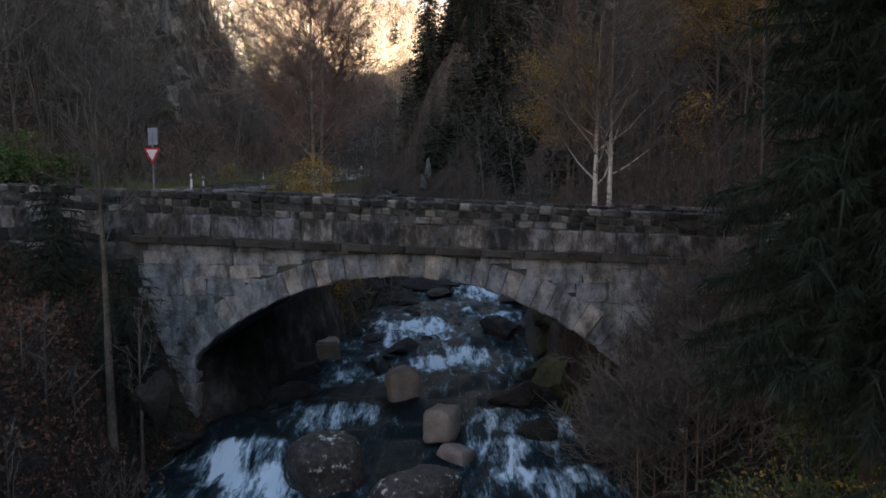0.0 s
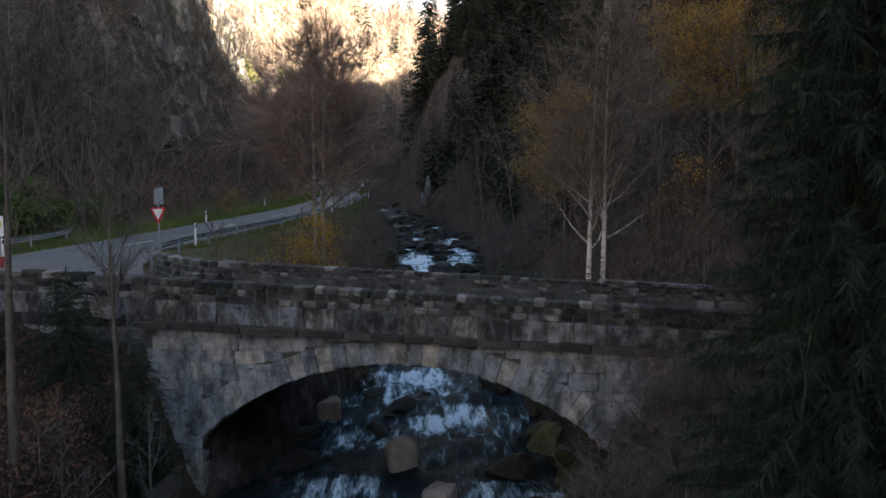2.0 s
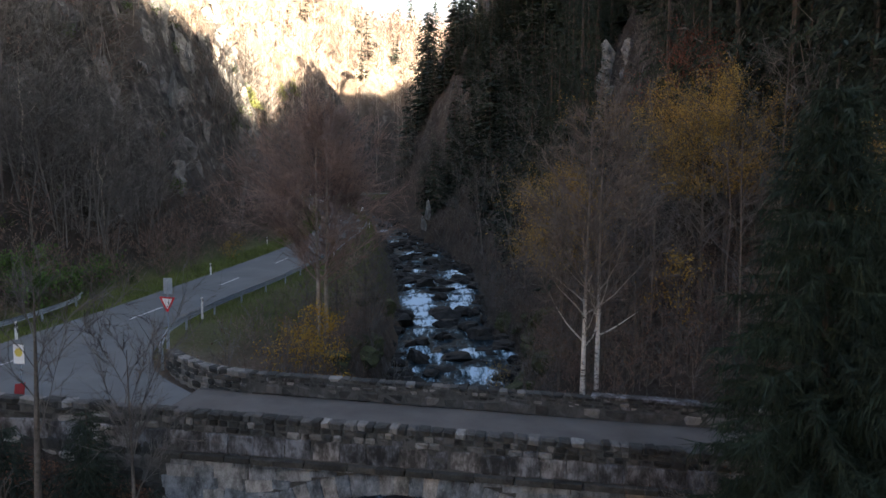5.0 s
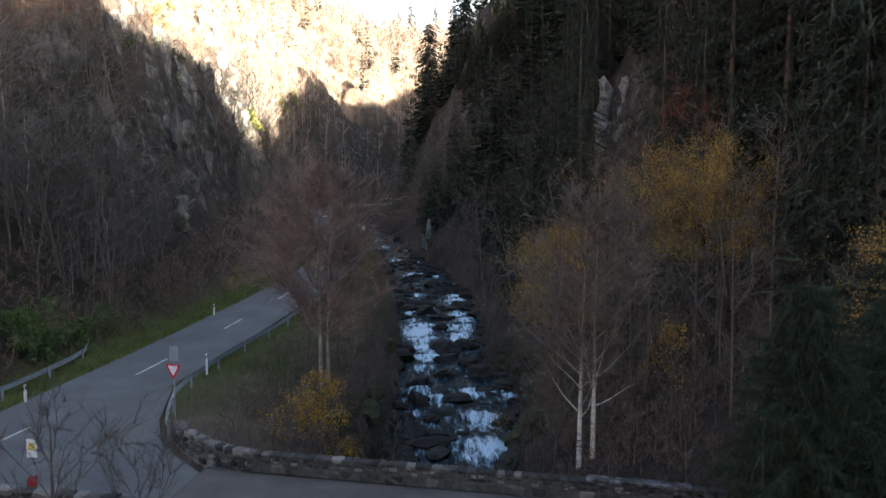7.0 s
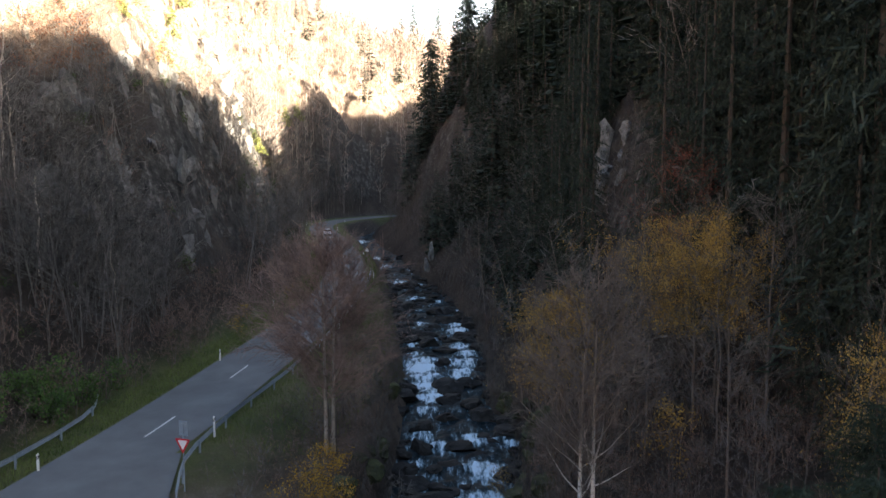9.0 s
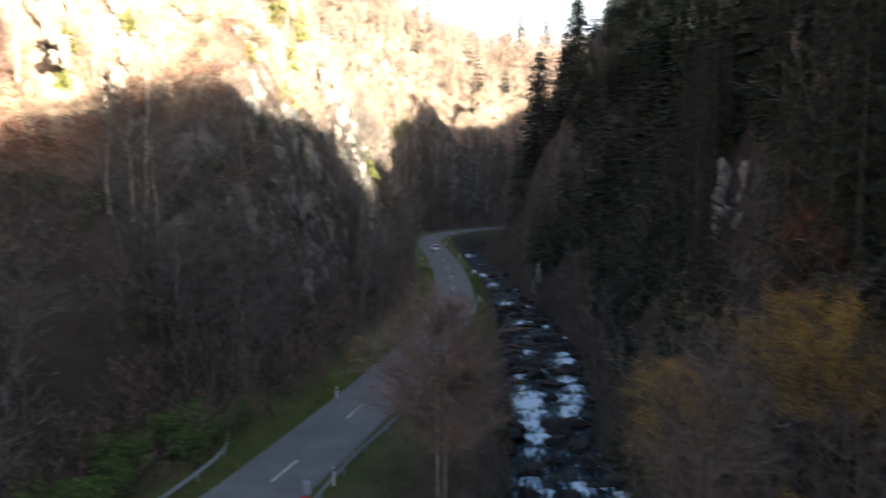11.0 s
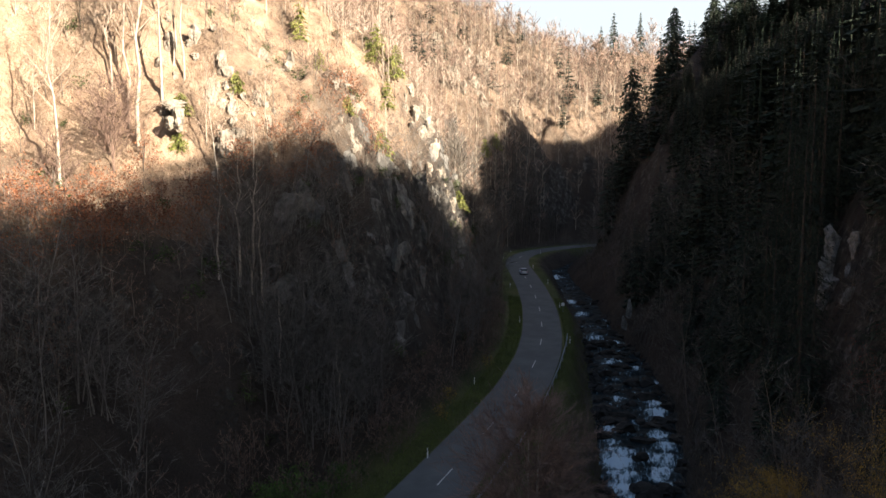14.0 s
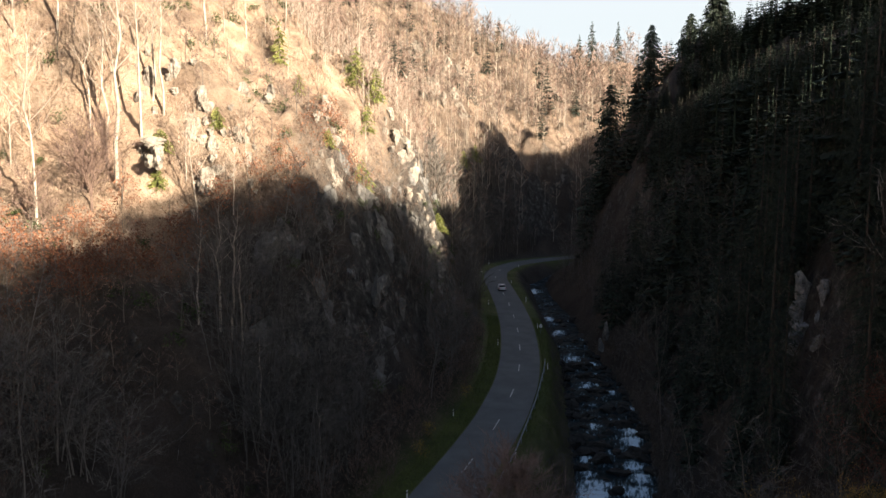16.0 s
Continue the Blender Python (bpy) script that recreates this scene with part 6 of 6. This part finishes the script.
def fine_spruce(seed, height, radius, whorls=40, per=11, low=0.03, twigs=34):
    """Arrays of a spruce seen close: drooping boughs hung with needled twigs."""
    rng = np.random.default_rng(seed)
    b = Builder()
    tube(b, [(0, 0, -0.6), (0.04, 0, height * 0.5), (0, 0, height)], [height * 0.013 + 0.04, height * 0.008, 0.02], 7, 0)
    starts, ends = [], []
    for k in range(whorls):
        t = low + (1 - low) * ((k + rng.uniform(-0.4, 0.4)) / whorls)
        t = min(max(t, low), 0.99)
        n = max(4, round(per * (1 - 0.4 * t)))
        for j in range(n):
            a = 2 * math.pi * (j + rng.uniform(-0.4, 0.4)) / n + k * 1.3
            r = (radius * (1 - t) ** 0.62 + 0.15) * rng.uniform(0.6, 1.15)
            pts = curve_points(rng, (0, 0, height * t), (math.cos(a), math.sin(a), 0.15 - 0.45 * (1 - t)), r, 5, -0.03, 0.05)
            tube(b, pts, [0.03, 0.025, 0.02, 0.014, 0.01, 0.004], 3, 1)
            for g in range(max(8, int(twigs * r / radius * 1.3))):
                s = rng.uniform(0.3, 5.0)
                m = min(int(s), 4)
                w0 = pts[m] + (pts[m + 1] - pts[m]) * (s - m)
                d = (pts[m + 1] - pts[m]) / np.linalg.norm(pts[m + 1] - pts[m]) * 0.6 + rng.normal(0, 0.75, 3) + np.array([0, 0, -0.75])
                starts.append(w0), ends.append(w0 + d * rng.uniform(0.10, 0.30))
    slivers(b, starts, ends, 0.014, rng, 1)
    return b.arrays()


def tree_thing(name, arrays, at, mats, label, category="tree", turn=0.0, crown_label=""):
    """Trunk and crown as two parts of one tree."""
    v, f, m = arrays
    root = empty(name, Matrix.Translation(at) @ Matrix.Rotation(turn, 4, "Z"), label, category)
    for k, piece in ((0, "trunk"), (1, "crown")):
        pick = (m == 0) if k == 0 else (m > 0)
        used, inv = np.unique(f[pick], return_inverse=True)
        me = mesh_of(piece, v[used], inv.reshape(-1, 3), [mats[0]] if k == 0 else mats[1:], None if k == 0 else m[pick] - 1, shade=k == 0)
        ob = new(piece, me)
        ob.parent = root
    return root


def on_ground(x, y, sink=0.1):
    return (x, y, float(ground_z(x, y)) - sink)


tree_thing("tree", fine_tree(201, 9.6, 2.7, limbs=10, low=0.55, thick=0.0125, up=2.4, lean=0.0, limb=0.24, bark=0.2, taper=1.1, branches=11, twigs=14, twig_w=0.008), on_ground(-8.48, 17.7), TREE, "slender leafless tree with a smooth grey trunk on the bank")
tree_thing("tree", fine_tree(202, 8.6, 2.0, limbs=10, low=0.58, thick=0.0135, up=1.8, lean=0.0, limb=0.24, bark=0.2, branches=9, twigs=12, twig_w=0.008), on_ground(-9.9, 15.4), TREE, "slender leafless tree on the leaf-covered bank")
tree_thing("tree", fine_tree(203, 4.6, 0.9, limbs=9, low=0.4, thick=0.009, up=1.2), on_ground(-7.9, 18.0), TREE, "thin leafless sapling on the bank by the bridge")
tree_thing("tree", fine_tree(204, 13.4, 3.8, limbs=46, stems=2, low=0.27, thick=0.0105, up=0.6, lean=0.012, branches=12, twigs=22, twig_w=0.012, leafy=500, leaf=0.04), on_ground(-7.2, 40.7), [M_PALEBARK, M_TWIG_ROSE, M_RUST], "leafless twin-stemmed tree with fine reddish twigs beside the road")
tree_thing("birch_tree", fine_tree(205, 12.6, 3.0, limb=0.36, bark=0.03, taper=1.3, limbs=28, low=0.2, thick=0.0105, up=0.75, lean=0.0, branches=11, twigs=18, twig_w=0.012, leafy=160, leaf=0.04), on_ground(6.45, 30.2), [M_BIRCH, M_BIRCHTWIG, M_YELLOW], "leafless birch with a white trunk behind the bridge")
tree_thing("birch_tree", fine_tree(206, 13.4, 2.8, limb=0.36, bark=0.03, taper=1.3, limbs=28, low=0.22, thick=0.0095, up=0.8, lean=0.0, branches=11, twigs=18, twig_w=0.012, leafy=120, leaf=0.04), on_ground(7.15, 30.5), [M_BIRCH, M_BIRCHTWIG, M_YELLOW], "second white-trunked birch standing close to its twin")
tree_thing("tree", fine_tree(207, 9.6, 2.8, limbs=24, low=0.3, leafy=22000, leaf=0.04, leaf_from=0.4, up=0.8, twig_w=0.012, branches=9, twigs=10), on_ground(7.2, 41.0), [M_BARK, M_TWIG, M_YELLOW], "tree thinly hung with golden leaves by the stream")
tree_thing("tree", fine_tree(208, 10.2, 4.3, limbs=30, low=0.3, leafy=44000, leaf=0.038, leaf_from=0.58, branches=10, twigs=10, twig_w=0.012, up=0.7), on_ground(14.2, 37.0), [M_BARK, M_TWIG, M_YELLOW], "broad tree with yellow autumn leaves on the slope")
tree_thing("tree", fine_tree(209, 10.5, 2.8, limbs=20, low=0.4, leafy=12000, leaf=0.036, up=0.7, twig_w=0.010), on_ground(17.0, 22.0), [M_BARK, M_TWIG, M_YELLOW], "tree with dull yellow leaves at the wood's edge")
tree_thing("tree", fine_tree(210, 11.0, 3.0, limbs=22, low=0.35, leafy=8000, leaf=0.045, up=0.7), on_ground(16.8, 46.0), [M_BARK, M_TWIG_RED, M_REDLEAF], "tree with rust-red leaves on the wooded slope")
tree_thing("tree", fine_tree(211, 2.4, 0.9, limbs=10, stems=2, low=0.15, leafy=400, leaf=0.05), on_ground(3.9, 45.5), [M_BARK, M_TWIG, M_YELLOW], "small golden-leaved tree at the stream's edge")
tree_thing("tree", fine_tree(212, 4.3, 1.2, limbs=10, low=0.2, leafy=900, leaf=0.06), on_ground(11.3, 32.0), [M_BARK, M_TWIG, M_YELLOW], "small tree with a few yellow leaves")
for k, (x, y, h) in enumerate(((9.6, 33, 9), (11.2, 36, 11), (8.6, 37, 10), (16.5, 33, 12), (12.5, 42, 13), (9.0, 45, 11), (-3.0, 38.5, 5), (-4.4, 42, 6), (-5.2, 47, 6), (-8.0, 52, 5), (13.0, 29, 9), (17.5, 27, 10), (10.5, 40, 12), (7.6, 50, 9), (-3.6, 33.5, 3.2))):
    tree_thing("tree", fine_tree(220 + k, h, 0.22 * h, limbs=20, low=0.2, thick=0.0068, up=0.9, lean=0.05, twigs=10, twig_w=0.011), on_ground(x, y), TREE, "leafless grey-brown tree among undergrowth", turn=k)
tree_thing("spruce", fine_spruce(231, 15.4, 3.1, whorls=52, per=12, twigs=270, low=0.24), on_ground(6.9, 11.0), [M_SPRUCEBARK, M_NEEDLE_DARK], "tall dark green spruce with drooping boughs near the stream")
for x, y, h in ((8.3, 9.8, 13.4), (12.4, 12.2, 12.8)):
    tree_thing("spruce", fine_spruce(237, h, 3.4, whorls=46, per=11, twigs=150, low=0.2), on_ground(x, y), [M_SPRUCEBARK, M_NEEDLE_DARK], "full dark green spruce close beside a taller one", turn=x)
tree_thing("spruce", fine_spruce(236, 14.0, 3.6, whorls=48, per=11, twigs=200, low=0.2), on_ground(9.6, 12.6), [M_SPRUCEBARK, M_NEEDLE_DARK], "dense dark green spruce at the edge of the wood")
tree_thing("spruce", fine_spruce(232, 13.4, 3.4, whorls=44, per=11, twigs=160), on_ground(11.6, 16.0), [M_SPRUCEBARK, M_NEEDLE_DARK], "dark spruce behind a taller one")
tree_thing("spruce", fine_spruce(233, 4.6, 1.5, whorls=24, per=10, twigs=36), on_ground(-8.7, 19.3), [M_SPRUCEBARK, M_NEEDLE], "young dark spruce against the bridge's wing wall")
tree_thing("spruce", fine_spruce(234, 3.4, 1.4, whorls=18, per=10, twigs=34), on_ground(-11.0, 20.0), [M_SPRUCEBARK, M_NEEDLE], "low spruce on the bank below the wall")
tree_thing("spruce", fine_spruce(235, 2.6, 1.2, whorls=14, per=10, twigs=30), on_ground(-13.4, 19.6), [M_SPRUCEBARK, M_NEEDLE], "small bushy spruce on the leafy bank")
for k, (x, y, h, r) in enumerate(((-4.4, 214, 0, 7.2), (6.8, 220, 1, 8.6), (18, 222, 2, 8.0), (24, 212, 3, 8.0), (-29, 305, 4, 6.5), (-14, 300, 5, 5.5))):
    x0, y0, z0 = on_ground(x, y)
    h = (65, 83, 86, 90, 74, 62)[h] - z0
    tree_thing("spruce", sliver_spruce(240 + k, h, r * 1.15, whorls=64, per=14, n=12, low=0.04, width=0.2, shape=0.45 if k == 0 else 0.75), (x0, y0, z0), [M_SPRUCEBARK, M_NEEDLE], "tall dark spruce standing out on the far spur")
HILL_TREES = ((-52.7, 60.9, 26, 0.0115), (-54.5, 61.7, 20, 0.0085), (-51.3, 63.2, 22, 0.009), (-50.6, 66.2, 18, 0.009), (-52.2, 66.5, 20, 0.0085), (-57.0, 62.3, 15, 0.0085), (-58.0, 55.5, 21, 0.0095), (-63.2, 64.9, 19, 0.009), (-45.9, 63.1, 10, 0.009), (-44.0, 62.1, 11, 0.009), (-60.4, 90.6, 24, 0.010), (-70.0, 120.0, 27, 0.009), (-66.0, 134.0, 27, 0.009), (-57.9, 110.9, 20, 0.008), (-46.2, 117.1, 12, 0.009), (-41.0, 67.2, 9, 0.008), (-40.6, 63.5, 9, 0.008))
for k, (x, y, h, thick) in enumerate(HILL_TREES):
    tree_thing("tree", bare_tree(280 + k, h, 0.17 * h if h < 24 else 0.2 * h, limbs=24, twigs=18, low=0.36, thick=thick * 0.8, twig_w=0.016, bend=0.02, up=0.9), on_ground(x, y), [M_PALEBARK, M_SUNLIT_TWIG, M_RUST], "tall pale-barked leafless tree on the sunlit slope", turn=k * 1.7)
for k, (x, y, h) in enumerate(((-54.2, 58.6, 8.0), (-53.4, 58.0, 6.5), (-55.4, 59.2, 7.0), (-57.6, 56.2, 6.0))):
    tree_thing("tree", bare_tree(320 + k, h, 0.42 * h, limbs=20, twigs=16, stems=2, low=0.1, thick=0.008, twig_w=0.022, bend=0.1, up=0.7), on_ground(x, y), [M_TWIG_RED, M_TWIG_RED, M_RUST], "spreading reddish-brown bare tree on the open slope", turn=k * 1.3)
for k, (x, y, h) in enumerate(((-35.8, 52.8, 12.0), (-35.0, 53.6, 12.5), (-37.6, 52.2, 9.5), (-34.4, 54.4, 10.0), (-31.0, 51.0, 8.0), (-27.5, 56.0, 7.0))):
    tree_thing("birch_tree", bare_tree(290 + k, h, 0.14 * h, limbs=12, twigs=10, low=0.5, thick=0.011, twig_w=0.014, bend=0.03), on_ground(x, y), [M_PALEBARK, M_TWIG, M_RUST], "slim pale-trunked birch in the shaded wood", turn=k * 1.7)
M_JUNIPER = speckled("juniper_needles", (0.085, 0.11, 0.028), (0.23, 0.24, 0.075), 0.4, 5.0, piece=0.5, strength=0.0)
for k, (x, y, h, fat) in enumerate(((-56.3, 105.5, 7.0, 0.27), (-52.9, 105.8, 3.2, 0.5), (-45.6, 112.6, 6.5, 0.42), (-42.1, 112.9, 5.5, 0.4), (-49.1, 63.4, 2.4, 0.6), (-45.1, 68.1, 2.4, 0.4), (-34.0, 84.4, 3.6, 0.5), (-33.0, 121.1, 3.2, 0.6), (-51.9, 228.1, 6.0, 0.5), (-36.1, 78.3, 2.2, 0.5), (-42.5, 109.8, 5.0, 0.3), (-48.6, 62.0, 2.0, 0.6), (-49.5, 235, 6.0, 0.4))):
    tree_thing("evergreen_shrub", sliver_spruce(340 + k, h, fat * h, whorls=16, per=9, n=12, low=0.02, width=0.03 + 0.01 * h), on_ground(x, y), [M_BARK, M_JUNIPER], "olive-green juniper bush on the rocky hillside", "shrub", turn=k)

for k, (x, y, h) in enumerate(((-104, 528, 30), (-27, 430, 24), (-20, 436, 27), (-5, 452, 24))):
    tree_thing("spruce", sliver_spruce(300 + k, h, 0.17 * h, whorls=30, per=8, n=8, width=0.3), on_ground(x, y), [M_SPRUCEBARK, M_NEEDLE], "tall spruce standing on the skyline", turn=k)


def shrub(seed, at, h, spread, count, leaf, mats, label):
    return tree_thing("shrub", fine_tree(seed, h, spread, limbs=7, stems=2, low=0.08, thick=0.009, branches=2, twigs=8, twig_w=0.007, leafy=count, leaf=leaf), at, mats, label, "shrub")


for k, (x, y, h, n) in enumerate(((-6.0, 33.2, 3.4, 1700), (-5.0, 32.9, 2.9, 1100), (-7.0, 32.9, 2.7, 900), (-6.5, 32.3, 2.2, 700), (-4.6, 32.9, 2.0, 500), (-8.1, 32.5, 1.6, 300))):
    shrub(400 + k, on_ground(x, y), h, 1.15, n, 0.05, [M_BARK, M_TWIG, M_GOLD], "bush with golden-brown leaves behind the parapet")
for k in range(36):
    x, y = rng.uniform(4.9, 10.5), rng.uniform(15.0, 19.6)
    tree_thing("shrub", fine_tree(520 + k, rng.uniform(1.8, 3.9), 1.5, limbs=14, stems=3, low=0.06, thick=0.007, up=0.5, branches=4, twigs=12, twig_w=0.009, leafy=50, leaf=0.05), on_ground(x, y), [M_BARK, M_TWIG, M_RUST], "tangled bare grey bush on the bank below the bridge", "shrub")
for k in range(30):
    x, y = rng.uniform(4.6, 10.0), rng.uniform(7.0, 13.0)
    shrub(420 + k, on_ground(x, y), rng.uniform(1.0, 2.3), 1.0, 600, 0.042, [M_BARK, M_TWIG, M_YELLOW if k % 5 == 0 else M_GREENLEAF], "low leafy bramble bush on the stream bank")
for k in range(24):
    y = rng.uniform(26, 50)
    x = float(np.interp(y, [q[1] for q in LEFT_FOOT], [q[0] for q in LEFT_FOOT])) - rng.uniform(0.6, 3.5)
    shrub(440 + k, on_ground(x, y), rng.uniform(1.2, 2.2), 1.2, 700, 0.09, [M_BARK, M_TWIG, M_GREENLEAF], "green bramble thicket at the foot of the slope")
for k in range(40):
    x, y = rng.uniform(-17, -6.0), rng.uniform(9, 20.6)
    shrub(460 + k, on_ground(x, y), rng.uniform(0.5, 1.9), 0.7, 60, 0.055, [M_BARK, M_TWIG, M_RUST], "bare brown bush on the leafy bank")
for k, (x, y) in enumerate(((-21.6, 72.5), (-21.2, 68), (-20.5, 88))):
    shrub(495 + k, on_ground(x, y), 1.5, 0.7, 350, 0.07, [M_BARK, M_TWIG, M_YELLOW], "small yellow-leaved bush by the road verge")

# ---- fallen leaves on the near bank, grass on the verges ----
b = Builder()
nrng = np.random.default_rng(9)
n = 42000
x, y = nrng.uniform(-19, -6, n), nrng.uniform(7, 21.6, n)
leaves(b, np.stack([x, y, ground_z(x, y) + 0.04], -1), 0.055, nrng, 0)
v, f, m = b.arrays()
tagged(new("fallen_leaves", mesh_of("fallen_leaves", v, f, [M_LITTER])), "rust-brown fallen leaves on the bank", "leaves", kind="stuff")
b = Builder()
n = 60000
y = nrng.uniform(26, 140, n)
side = nrng.uniform(0, 1, n) < 0.45
c = np.interp(y, ys, cx)
y = np.where(side, y, 39.5 + (y - 26) * 0.88)
c = np.interp(y, ys, cx)
x = np.where(side, c - nrng.uniform(3.4, 5.8, n), c + 3.6 + 8.0 * nrng.uniform(0, 1, n) ** 1.6)
st = np.stack([x, y, ground_z(x, y) - 0.02], -1)
en = st + np.stack([nrng.normal(0, 0.08, n), nrng.normal(0, 0.08, n), nrng.uniform(0.12, 0.4, n)], -1)
slivers(b, st, en, 0.018, nrng, 0)
v, f, m = b.arrays()
tagged(new("grass", mesh_of("grass", v, f, [M_GRASS])), "tufty green and straw-coloured verge grass", "grass", kind="stuff")
